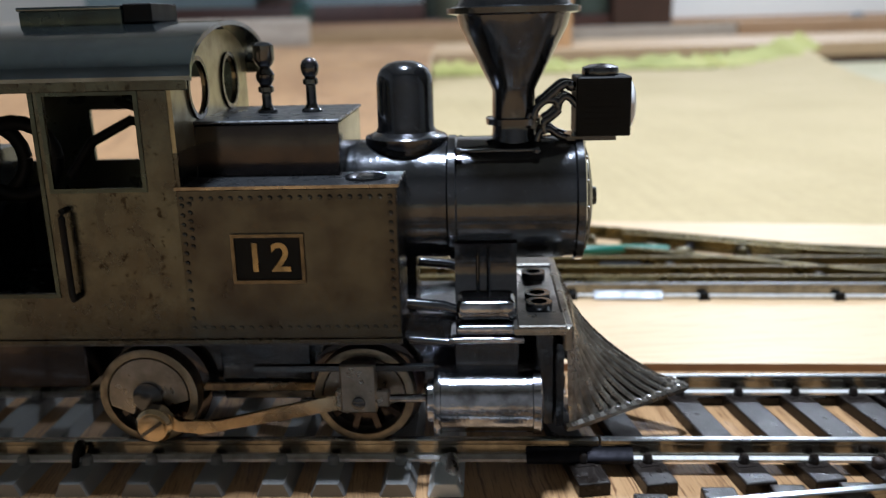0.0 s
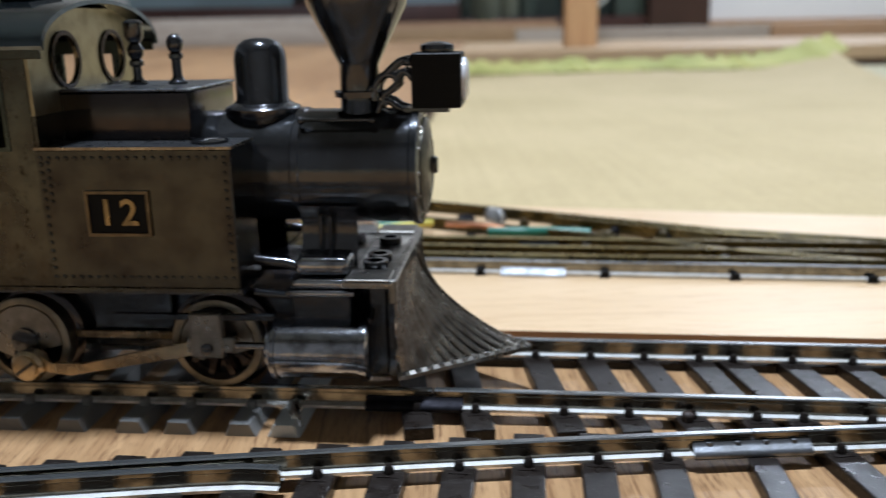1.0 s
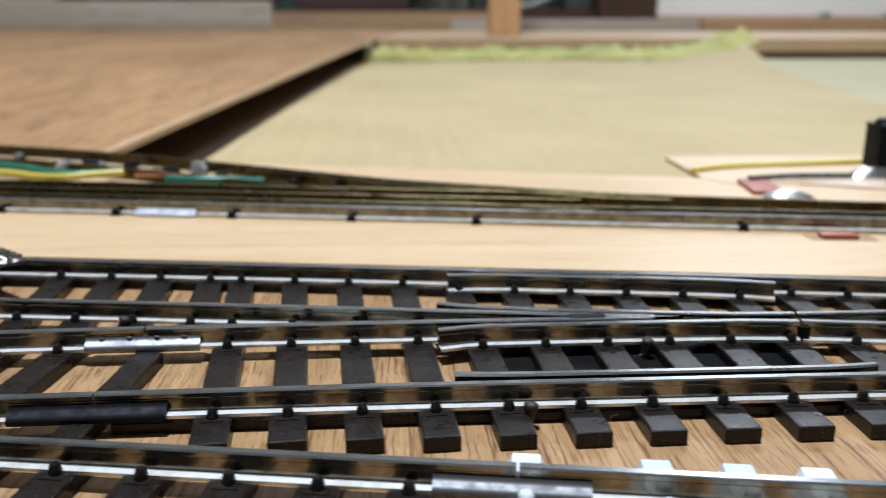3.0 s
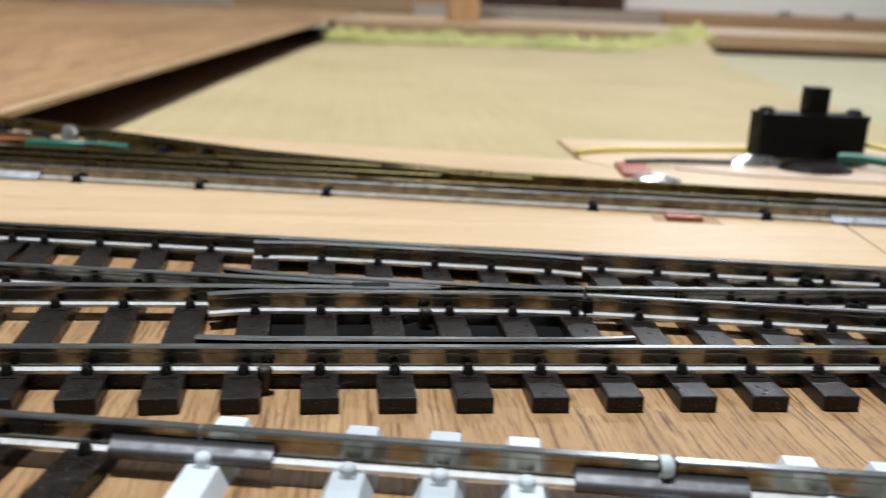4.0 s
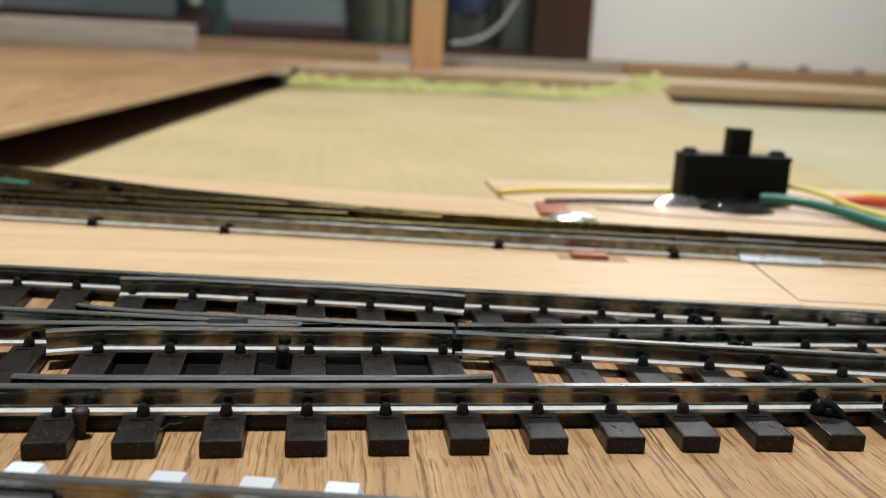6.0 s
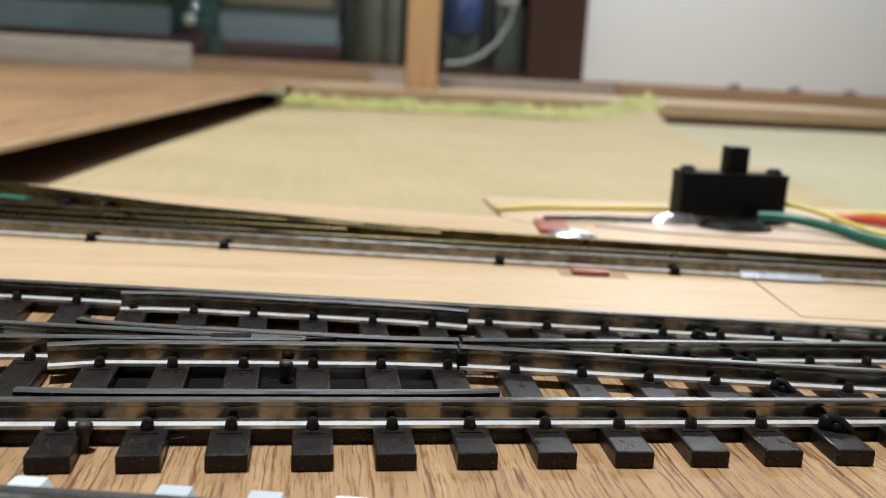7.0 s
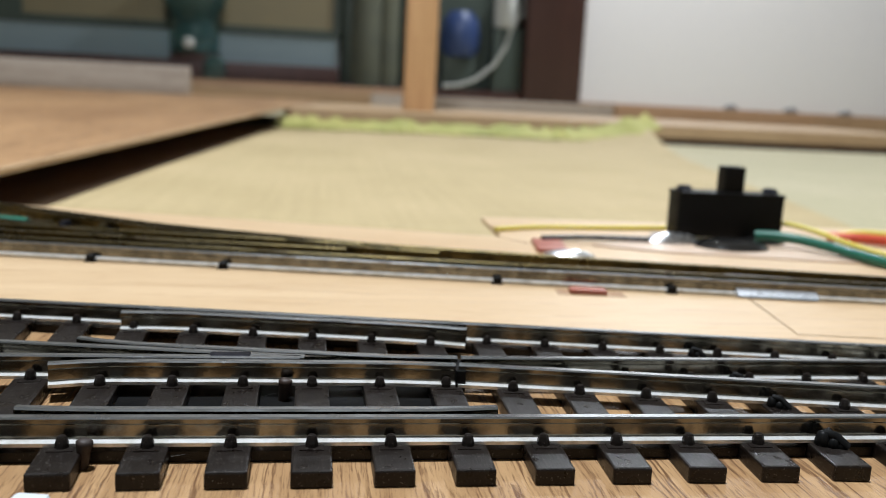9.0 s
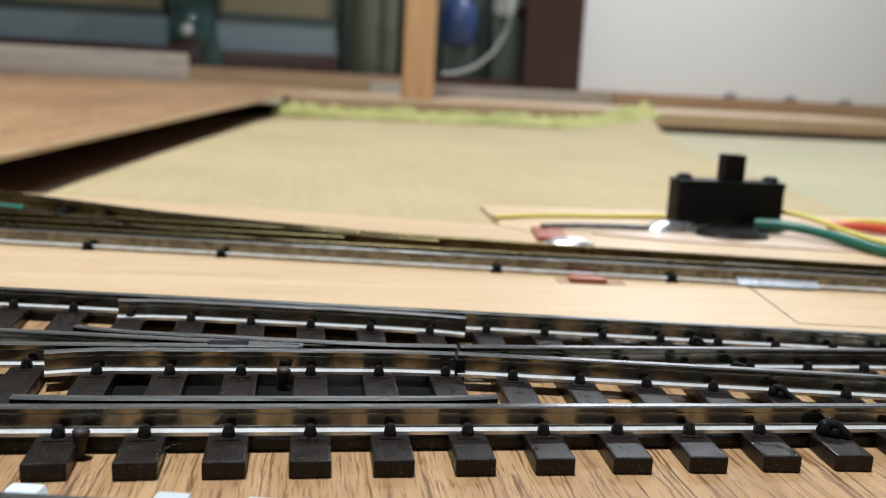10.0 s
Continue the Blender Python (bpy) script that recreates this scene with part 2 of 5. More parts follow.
DARK_WOOD = wood("dark_stained_wood", (0.060, 0.022, 0.016), (0.045, 0.016, 0.012), (0.02, 0.008, 0.006), "z", 200, 40, 0, 0.4, (0.35, 0.5))
UNDER_WOOD = wood("dark_brown_board", (0.24, 0.155, 0.09), (0.18, 0.115, 0.066), (0.09, 0.054, 0.03), "y", 160, 30, 0, 0.4)
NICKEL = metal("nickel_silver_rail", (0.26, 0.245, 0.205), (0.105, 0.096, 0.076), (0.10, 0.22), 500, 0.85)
# polished rail foot, its lamp and wall reflection put into a near-white colour
NICKEL_GLARE = metal("polished_foot_painted_glare", (0.90, 0.90, 0.88), (0.50, 0.48, 0.43), (0.34, 0.52), 420, 0.85, 0.6, None, 0.0, 0.4)
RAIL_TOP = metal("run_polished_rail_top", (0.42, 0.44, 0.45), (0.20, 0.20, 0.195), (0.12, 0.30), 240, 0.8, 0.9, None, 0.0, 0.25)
BRASS_RAIL = metal("brass_rail", (0.17, 0.13, 0.055), (0.06, 0.05, 0.025), (0.22, 0.40), 300, 0.9)
SOLDER = metal("tin_solder", (0.90, 0.90, 0.92), (0.6, 0.6, 0.6), (0.18, 0.4), 1500, 0.4)
SOLDER_DULL = metal("dull_solder", (0.42, 0.43, 0.45), (0.22, 0.22, 0.22), (0.50, 0.68), 420, 0.8, 0.7, None, 0.0, 1.0)
SOLDER_FLOW = metal("crinkled_solder", (0.64, 0.66, 0.69), (0.30, 0.30, 0.30), (0.32, 0.50), 420, 0.7, 1.0, None, 0.0, 1.0)
JOINER = metal("tinned_joiner", (0.25, 0.26, 0.28), (0.14, 0.14, 0.14), (0.38, 0.55), 500, 0.8, 1.0, None, 0.0, 0.7)
JOINER_DARK = metal("blackened_joiner", (0.028, 0.027, 0.032), (0.016, 0.016, 0.018), (0.60, 0.75), 900, 0.6)
JOINER_DULL = metal("dull_joiner", (0.15, 0.15, 0.155), (0.09, 0.09, 0.09), (0.46, 0.60), 900, 0.6)
SLEEPER = sleeper_plastic("dark_brown_sleeper_plastic")
# white tie colour with the locomotive's shade put in; also plain grey for small bits
TIE_SHADE_AND_GREY = plastic("tie_shade_and_grey_plastic", (0.17, 0.17, 0.165), (0.22, 0.22, 0.215), (0.45, 0.6), 300, 0.15)
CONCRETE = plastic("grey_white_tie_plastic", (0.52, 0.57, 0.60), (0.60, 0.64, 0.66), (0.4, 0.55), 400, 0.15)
BLACK = plastic("black_bakelite", (0.005, 0.005, 0.005), (0.009, 0.009, 0.009), (0.42, 0.6), 300, spec=0.12)
BARE_COPPER = metal("bare_copper_wire", (0.62, 0.30, 0.17), (0.40, 0.18, 0.10), (0.25, 0.4), 600, 0.6)
GLUE = plastic("black_glue", (0.008, 0.008, 0.008), (0.014, 0.013, 0.012), (0.08, 0.22), 260, 0.6)
RED_COPPER = plastic("reddish_laminate", (0.25, 0.07, 0.045), (0.32, 0.10, 0.06), (0.4, 0.6), 300)
RUSTY = plastic("rusty_wire_end", (0.050, 0.026, 0.016), (0.014, 0.011, 0.010), (0.5, 0.7), 900)
COPPER_DULL = plastic("dull_copper_board", (0.50, 0.36, 0.255), (0.60, 0.45, 0.33), (0.35, 0.55), 160)
GREEN_WIRE = plastic("green_insulation", (0.015, 0.13, 0.085), (0.02, 0.17, 0.11), (0.3, 0.4), 200)
YELLOW_WIRE = plastic("yellow_insulation", (0.58, 0.48, 0.07), (0.66, 0.56, 0.11), (0.3, 0.4), 200)
RED_WIRE = plastic("red_insulation", (0.60, 0.07, 0.04), (0.66, 0.10, 0.05), (0.3, 0.4), 200)
MAT = weave("rush_mat", (0.475, 0.375, 0.20), (0.555, 0.44, 0.25), 40, 700)
FLOOR_MAT = weave("faded_floor_mat", (0.46, 0.42, 0.27), (0.52, 0.47, 0.32), 40, 700)
TAPE = weave("yellow_green_binding", (0.30, 0.32, 0.08), (0.60, 0.56, 0.20), 160, 60)
CEILING_GREY = plastic("grey_ceiling_board", (0.40, 0.41, 0.43), (0.46, 0.47, 0.49), (0.8, 0.9), 20, 0.2, 0.0005)
EARTH_WALL = plastic("grey_plaster", (0.30, 0.30, 0.30), (0.35, 0.35, 0.34), (0.8, 0.9), 40, 0.3, 0.0006)
DARK_UNSEEN = plastic("dark_unseen_wall", (0.20, 0.185, 0.17), (0.24, 0.22, 0.205), (0.8, 0.9), 40, 0.3, 0.0006)
WALL = plastic("white_plaster", (0.76, 0.725, 0.71), (0.80, 0.765, 0.75), (0.7, 0.9), 30, 0.2, 0.0005)
PALE_BLUE = plastic("pale_blue_panel", (0.22, 0.285, 0.30), (0.26, 0.32, 0.335), (0.5, 0.7), 12)
TAN_PANEL = plastic("tan_panel", (0.20, 0.165, 0.09), (0.24, 0.20, 0.115), (0.5, 0.7), 12)
DARK_GREEN = plastic("dark_green_frame", (0.035, 0.05, 0.04), (0.05, 0.065, 0.05), (0.5, 0.6), 20)
BLUE_PLASTIC = plastic("blue_plastic", (0.02, 0.04, 0.13), (0.04, 0.07, 0.18), (0.3, 0.5), 30)
WHITE_PLASTIC = plastic("white_hose", (0.48, 0.48, 0.45), (0.54, 0.54, 0.51), (0.35, 0.5), 30)
GREY_GREEN = plastic("grey_green_cloth", (0.060, 0.068, 0.055), (0.15, 0.15, 0.10), (0.7, 0.9), 12)

# ---------------------------------------------------------------- track plan
FOOT, TOP = 0.16, 0.40


def bend(x):
    return -0.0032 * min(x + 2.0, 0.0) ** 2


def r1(x):
    return 0.14 + bend(x)


def r2(x):
    return 1.93 + bend(x)


def r3(x):
    return 2.04 - 0.1405 * x - 0.001 * x * x


def r4(x):
    return r3(x) + 1.80


def white_rail(x):
    return -1.72 - 0.160 * x


def line(f, x0, x1, step=0.7):
    n = max(1, round((x1 - x0) / step))
    return [(x0 + (x1 - x0) * i / n, f(x0 + (x1 - x0) * i / n)) for i in range(n + 1)]


RAIL = [(-0.128, 0), (0.128, 0), (0.128, 0.034), (0.035, 0.048), (0.028, 0.165), (0.05, 0.185), (0.05, 0.225), (0.036, 0.24),
        (-0.036, 0.24), (-0.05, 0.225), (-0.05, 0.185), (-0.028, 0.165), (-0.035, 0.048), (-0.128, 0.034)]
BLADE = [(-0.05, 0), (0.05, 0), (0.05, 0.215), (0.03, 0.235), (-0.03, 0.235), (-0.05, 0.215)]


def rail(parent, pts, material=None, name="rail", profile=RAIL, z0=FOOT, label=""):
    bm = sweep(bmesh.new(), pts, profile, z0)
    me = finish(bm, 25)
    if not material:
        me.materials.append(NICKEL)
        me.materials.append(NICKEL_GLARE)
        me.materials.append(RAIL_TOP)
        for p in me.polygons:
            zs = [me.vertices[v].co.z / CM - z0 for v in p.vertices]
            # foot faces get the colour that holds the painted glare
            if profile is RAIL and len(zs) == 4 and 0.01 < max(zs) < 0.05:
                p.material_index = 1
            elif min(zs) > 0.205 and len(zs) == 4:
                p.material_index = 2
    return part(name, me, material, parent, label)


def channel(parent, f, x0, x1, material, label, crimps=0):
    """A folded rail joiner that grips the foot."""
    prof = [(-0.15, -0.01), (0.15, -0.01), (0.172, 0.02), (0.168, 0.055), (0.135, 0.085), (0.09, 0.105), (0.066, 0.125), (0.055, 0.15),
            (-0.055, 0.15), (-0.066, 0.125), (-0.09, 0.105), (-0.135, 0.085), (-0.168, 0.055), (-0.172, 0.02)]
    ob = part("rail_joiner", sweep(bmesh.new(), line(f, x0, x1, 0.3), prof, FOOT - 0.004), material, parent, label, smooth=60)
    for k in range(crimps):
        x = x0 + (x1 - x0) * (0.14 + 0.24 * k)
        part("crimp", boxed(-0.03, 0.03, -0.085, -0.045, 0.095, 0.155, 0.014, 2), material, ob, at=cmpose(x, f(x), FOOT, 0, 0, math.degrees(math.atan(f(x + 0.5) - f(x - 0.5)))))
    return ob


def stub(x, y, z1, lean=0.0):
    """The cut end of a feeder wire standing up beside the rail foot."""
    m4 = Matrix.Translation((x, y, 0)) @ Matrix.Rotation(lean, 4, "Y")
    return lathe([(0.055, 0), (0.058, z1 * 0.5), (0.072, z1 * 0.8), (0.075, z1 * 0.92), (0.05, z1), (0, z1 + 0.01)], 10, m4)


SLEEPER_MESH, CHAIR_MESH = {}, {}


def sleeper_mesh(length, width=0.36, height=FOOT, material=None, key="b"):
    k = (round(length, 2), width, key)
    if k not in SLEEPER_MESH:
        bm = boxed(-width / 2, width / 2, -length / 2, length / 2, 0, height, 0.022, 2)
        me = finish(bm, 0)
        me.materials.append(material or SLEEPER)
        SLEEPER_MESH[k] = me
    return SLEEPER_MESH[k]


def chair_mesh(material=None, key="b"):
    """The small moulded spike head with its base plate, on the near side of a rail."""
    if key not in CHAIR_MESH:
        bm = boxed(-0.11, 0.11, -0.235, 0.05, 0, 0.012)
        for y in (-0.135, 0.135):
            lathe([(0.066, 0.0), (0.060, 0.045), (0.046, 0.095), (0.034, 0.114), (0.0, 0.118)], 8, Matrix.Translation((0, y, 0)) @ Matrix.Rotation(math.pi / 8, 4, "Z"), bm)
        me = finish(bm, 0)
        me.materials.append(material or SLEEPER)
        CHAIR_MESH[key] = me
    return CHAIR_MESH[key]


def sleeper(parent, ax, ay, bx, by, rails, width=0.36, chairs=True):
    """A dark sleeper from its near end a to its far end b, with a chair on every rail it carries."""
    length = math.hypot(bx - ax, by - ay)
    ang = math.degrees(math.atan2(by - ay, bx - ax)) - 90
    ob = part("sleeper", sleeper_mesh(length, width), None, parent, at=cmpose((ax + bx) / 2, (ay + by) / 2, 0.0, 0, 0, ang))
    if chairs:
        for f in rails:
            # where the rail crosses the sleeper
            t = 0.5
            for _ in range(6):
                x = ax + (bx - ax) * t
                t = (f(x) - ay) / (by - ay)
            if 0.02 < t < 0.98:
                part("rail_chair", chair_mesh(), None, ob, at=cmpose(0, -length / 2 + t * length, FOOT - 0.004))
    return ob


# ---------------------------------------------------------------- ground and boards
base = thing("baseboard", 0, 0, -1.8, 0, "brown lauan plywood layout board lying on the floor mat", "board", kind="structure")
part("ply_sheet", slab(bmesh.new(), [(-60, -30), (45, -30), (45, 3.0), (19, 8.85), (4.9, 12.15), (-8, 15.2), (-10.4, 16.0), (-15.2, 17.72), (-18, 18.8), (-26, 20.8), (-60, 20.8)], 0, 1.8), PLY, base, smooth=0)

strip = thing("track_strip", 0, 0, 0, 0, "pale basswood strip under the brass rails", "wooden strip")


def strip_front(x):
    return 4.87 - 0.137 * x


def line_pts(f, x0, x1):
    return [(x0, f(x0)), (x1, f(x1))]


def strip_back(x):
    return 13.45 - 0.235 * x


part("board", slab(bmesh.new(), [(-26, strip_front(-26)), (7.76, strip_front(7.76)), (8.25, 6.70), (4.9, 12.25), (-8, strip_back(-8)), (-10.4, 16.02), (-15.2, 17.7), (-18, 18.75), (-26, 20.7)], 0, 0.12), BASS, strip, smooth=0)
part("cut_edge", sweep(bmesh.new(), line_pts(strip_front, -26, 7.7), [(-0.012, 0), (-0.002, 0), (-0.002, 0.121), (-0.012, 0.121)], 0.0), PLANK_BROWN, strip, "scorched cut edge")
strip2 = thing("end_strip", 0, 0, 0, 0, "pale basswood strip butted against the longer strip", "wooden strip")
part("board", slab(bmesh.new(), [(7.835, strip_front(7.835) + 0.30), (22, strip_front(22) + 0.30), (22, 8.6), (18.5, 12.0), (18.5, 15.5), (5.05, 15.5), (4.965, 12.27), (8.30, 6.70)], 0, 0.117), BASS, strip2, smooth=0)
part("edging", slab(bmesh.new(), [(7.775, strip_front(7.775)), (22, strip_front(22)), (22, strip_front(22) + 0.275), (7.795, strip_front(7.795) + 0.275)], 0, 0.112), BASS, strip2, "narrow pale edging strip", smooth=0)
part("cut_edge", sweep(bmesh.new(), line_pts(strip_front, 7.86, 22), [(-0.012, 0), (-0.002, 0), (-0.002, 0.113), (-0.012, 0.113)], 0.0), PLANK_BROWN, strip2, "scorched cut edge")

floor = part("floor", boxed(-220, 240, -160, 310, -4.0, -1.86), FLOOR_MAT, None, smooth=0)
tagged(floor, "faded straw floor matting", "floor", kind="structure")


under_board = thing("under_board", 0, 0, -1.86, 0, "brown board lying under the edge of the rush mat", "board")
part("board", slab(bmesh.new(), [(-60, 22.0), (-11.0, 16.6), (-8.6, 16.6), (-3.9, 107), (-60, 107)], 0, 0.08), UNDER_WOOD, under_board, smooth=0)


# loose mat with a lifted far corner
def mat_height(u, v):
    lift = max(0.0, u - 0.72) / 0.28
    return 2.6 * lift ** 2 * max(0.0, (v - 0.62) / 0.38) ** 2


mat = thing("rush_mat", 0, 0, -1.80, 0, "tan woven rush mat with frayed yellow-green binding and one lifted corner", "mat")
bm = bmesh.new()
NU, NV = 24, 24
grid = []
for j in range(NV + 1):
    v = j / NV
    y = 10 + v * 95.0
    row = []
    for i in range(NU + 1):
        u = i / NU
        xl, xr = -11.2 + 0.052 * y, 17.4 + 0.262 * y
        row.append(bm.verts.new((xl + (xr - xl) * u, y + 3.0 * u * v, 0.03 + mat_height(u, v))))
    grid.append(row)
for j in range(NV):
    for i in range(NU):
        bm.faces.new((grid[j][i], grid[j][i + 1], grid[j + 1][i + 1], grid[j + 1][i]))
r = bmesh.ops.extrude_face_region(bm, geom=list(bm.faces))
bmesh.ops.translate(bm, vec=(0, 0, 0.18), verts=[g for g in r["geom"] if isinstance(g, bmesh.types.BMVert)])
part("weave", bm, MAT, mat)
bm = bmesh.new()
rng = random.Random(4)
low, high = [], []
for i in range(61):
    u = i / 60
    y = 105.0
    xl, xr = -11.2 + 0.052 * y, 17.4 + 0.262 * y
    x, z = xl + (xr - xl) * u, 0.24 + mat_height(u, 1.0)
    yy = y + 3.0 * u
    low.append(bm.verts.new((x, yy - 6.5 - rng.uniform(-1.6, 1.6), 0.25 + mat_height(u, 0.95) + rng.uniform(0, 0.12))))
    high.append(bm.verts.new((x, yy + 0.6 + rng.uniform(-0.5, 0.5), z + 1.15 + rng.uniform(-0.35, 0.45))))
for i in range(60):
    bm.faces.new((low[i], low[i + 1], high[i + 1], high[i]))
r = bmesh.ops.extrude_face_region(bm, geom=list(bm.faces))
bmesh.ops.translate(bm, vec=(0, 0, 0.12), verts=[g for g in r["geom"] if isinstance(g, bmesh.types.BMVert)])
part("binding", bm, TAPE, mat, "frayed yellow-green binding")

# the second plywood sheet, slightly raised at its far end
far_board = thing("plywood_sheet", -10.27, 19.3, -1.8, 0, "large brown plywood sheet lying on the floor beside the mat", "plywood")
bm = bmesh.new()
sl = 0.0097
top = [(-95, 1.75, 0), (-15.75, 1.75, 0), (-7.75, -0.35, 0), (-4.95, -1.45, 0), (-0.66, -3.0, 0), (7.3, 107.5, 0), (8.2, 120, 0), (9.5, 136, 0), (-95, 136, 0)]
hi = [bm.verts.new((x, y, 1.82 + sl * y)) for x, y, _ in top]
lo = [bm.verts.new((x, y, 1.62 + sl * y)) for x, y, _ in top]
bm.faces.new(hi)
bm.faces.new(lo)
for i in range(len(top)):
    j = (i + 1) % len(top)
    bm.faces.new((lo[i], lo[j], hi[j], hi[i]))
part("sheet", bm, PLY_FAR, far_board, smooth=0)
bm = bmesh.new()
ends = []
for ex, ey in ((-0.66, -3.0), (7.3, 107.5)):
    z = 1.82 + sl * ey
    ends.append([bm.verts.new((ex + dx, ey, z + dz)) for dx, dz in ((-0.30, -0.10), (0.012, -0.19), (0.012, 0.008), (-0.30, 0.008))])
for k in range(4):
    bm.faces.new((ends[0][k], ends[0][(k + 1) % 4], ends[1][(k + 1) % 4], ends[1][k]))
bm.faces.new(ends[0])
bm.faces.new(ends[1])
part("edge_veneer", bm, PLANK_TAN, far_board, "pale worn plywood edge", smooth=0)
part("support_batten", boxed(-95, 0.0, 112, 117, 0, 1.61 + sl * 112), PLANK_BROWN, far_board, smooth=0)
part("support_batten", boxed(-95, -7.5, 4, 9, 0, 1.61 + sl * 4), PLANK_BROWN, far_board, smooth=0)
part("support_batten", boxed(-14, -9, 9, 112, 0, 1.68, 0.0), PLANK_BROWN, far_board, smooth=0)

# ---------------------------------------------------------------- far side of the room
back_board = thing("back_board", 40, 109, -1.86, 0, "wide brown board lying along the far end of the mat", "board")
part("plank", boxed(-45, 60, 0, 50, 0.9, 2.75, 0.1), PLANK_TAN, back_board)
part("support_batten", boxed(-44.8, 60, 0.3, 9, 0, 0.9), DARK_WOOD, back_board)
ledge = thing("brown_plank", 33, 160, -1.86, 0, "weathered pale plank behind the wooden post", "plank")
part("plank", boxed(-24, 24, -2, 2, 0, 5.0, 0.15), PLANK_PALE, ledge)
stack = thing("brown_plank", 88, 160, -1.86, 0, "brown plank with a streaky grain lying before the white wall", "plank")
part("plank", boxed(-30.5, 60, -2, 16, 0, 5.3, 0.15), PLANK_MID, stack)
post = thing("wooden_post", 14.1, 120.5, 0.89, 0, "square upright pine post standing on the back board", "post")
part("batten", boxed(-2.25, 2.25, -1.6, 1.6, 0, 44, 0.15), PINE, post)
beam = thing("pale_beam", -40, 150, 1.275, 1.5, "weathered pale beam lying on the plywood sheet", "beam")
part("timber", boxed(-40, 16.5, -2, 2, 0, 4.8, 0.2), PLANK_PALE, beam)

wall_back = tagged(part("wall_back", boxed(-220, 240, 310, 325, -4, 230), WALL, None, smooth=0), "white plaster wall", "wall", kind="structure")
# side walls and ceiling are never seen; their greys set fill and reflections
wall_left = tagged(part("wall_left", boxed(-235, -220, -175, 325, -4, 230), EARTH_WALL, None, smooth=0), "unseen grey wall toned for bounced light", "wall", kind="structure")
wall_right = tagged(part("wall_right", boxed(240, 255, -175, 325, -4, 230), EARTH_WALL, None, smooth=0), "unseen grey wall toned for bounced light", "wall", kind="structure")
# unseen wall behind the camera, dark so that metal facing it reflects dark
wall_front = tagged(part("wall_front", boxed(-220, 240, -175, -160, -4, 230), DARK_UNSEEN, None, smooth=0), "unseen dark wall added to darken reflections", "wall", kind="structure")
ceiling = tagged(part("ceiling", boxed(-235, 255, -175, 325, 230, 240), CEILING_GREY, None, smooth=0), "unseen grey ceiling toned for reflections", "ceiling", kind="structure")
skirting = tagged(part("baseboard", boxed(91, 239, 307.5, 309.9, -1.86, 3.7, 0.2), PLANK_BROWN, None), "brown wooden skirting at the foot of the white wall", "skirting", kind="structure")
pillar = tagged(part("pillar", boxed(70, 91, 296, 309.9, -1.86, 229, 0.4), DARK_WOOD, None), "dark-stained wooden pillar", "pillar", kind="structure")

cabinet = thing("low_cabinet", -50, 301, -1.86, 0, "long low cabinet with pale blue and tan panels", "cabinet")
part("plinth", boxed(-60, 54, -15, 8.8, 0, 12.6, 0.3), DARK_WOOD, cabinet, "dark brown wooden sill")
part("lower_panel", boxed(-60, 53.5, 0.6, 8.8, 12.6, 22.6), PALE_BLUE, cabinet, "pale blue panel")
part("frame", boxed(-60, 54, 0.2, 8.8, 22.6, 25.4), DARK_GREEN, cabinet, "dark green frame")
for a, b in ((-60, -51), (-5, 13.5), (52, 54.5)):
    part("stile", boxed(a, b, 0.3, 8.8, 25.4, 60), DARK_GREEN, cabinet, "dark green frame")
for a, b in ((-51, -5), (13.5, 52)):
    part("panel", boxed(a, b, 1.2, 8.8, 25.4, 60), TAN_PANEL, cabinet, "tan panel")

m, nt, b = nodes_of("sea_green_glass")
b.inputs["Base Color"].default_value = (0.14, 0.30, 0.29, 1)
b.inputs["Transmission Weight"].default_value = 0.85
b.inputs["Roughness"].default_value = 0.06
GLASS = m
bottle = thing("glass_bottle", -44, 293.5, 10.74, 0, "large sea-green glass jar standing on the cabinet plinth", "jar")
jar_ob = part("jar", lathe([(0, 0.6), (6.6, 0.6), (7.6, 2.0), (8.2, 5.0), (8.0, 8.5), (6.9, 11.5), (6.4, 13.0), (7.2, 14.6), (9.2, 16.5), (10.2, 20), (10.2, 25), (8.6, 29), (5.5, 31), (5.5, 36), (0, 36)], 40), GLASS, bottle)
part("base_ring", lathe([(7.8, 0), (8.2, 0.4), (8.2, 1.6), (7.4, 2.2), (7.0, 2.2)], 32, closed=False), DARK_WOOD, bottle, "dark red-brown base ring")
# the lamp's reflection in the glass, modelled as a small white disc
part("boss", lathe([(1.9, 0), (1.8, 0.4), (1.2, 0.9), (0, 1.1)], 20, Matrix.Translation((-0.4, -8.9, 5.4)) @ Matrix.Rotation(math.pi / 2, 4, "X")), WHITE_PLASTIC, jar_ob, "pale disc standing in for the lamp reflection")

step_board = thing("brown_plank", 0, 276, -1.86, 0, "low brown boards along the foot of the cabinet", "plank")
part("plank", boxed(-120, 34, -5.0, 4.5, 0, 6.6, 0.3), PLANK_BROWN, step_board)
part("plank", boxed(-120, 34, -13.0, -5.1, 0, 5.4, 0.3), PLANK_MID, step_board)
foot_jar = thing("small_glass_jar", -35.5, 277, 4.74, 0, "small sea-green glass jar standing on the brown boards", "jar")
part("jar", lathe([(0, 0), (3.2, 0), (3.6, 0.6), (3.6, 5.2), (2.6, 6.4), (2.6, 7.2), (0, 7.2)], 28), GLASS, foot_jar)
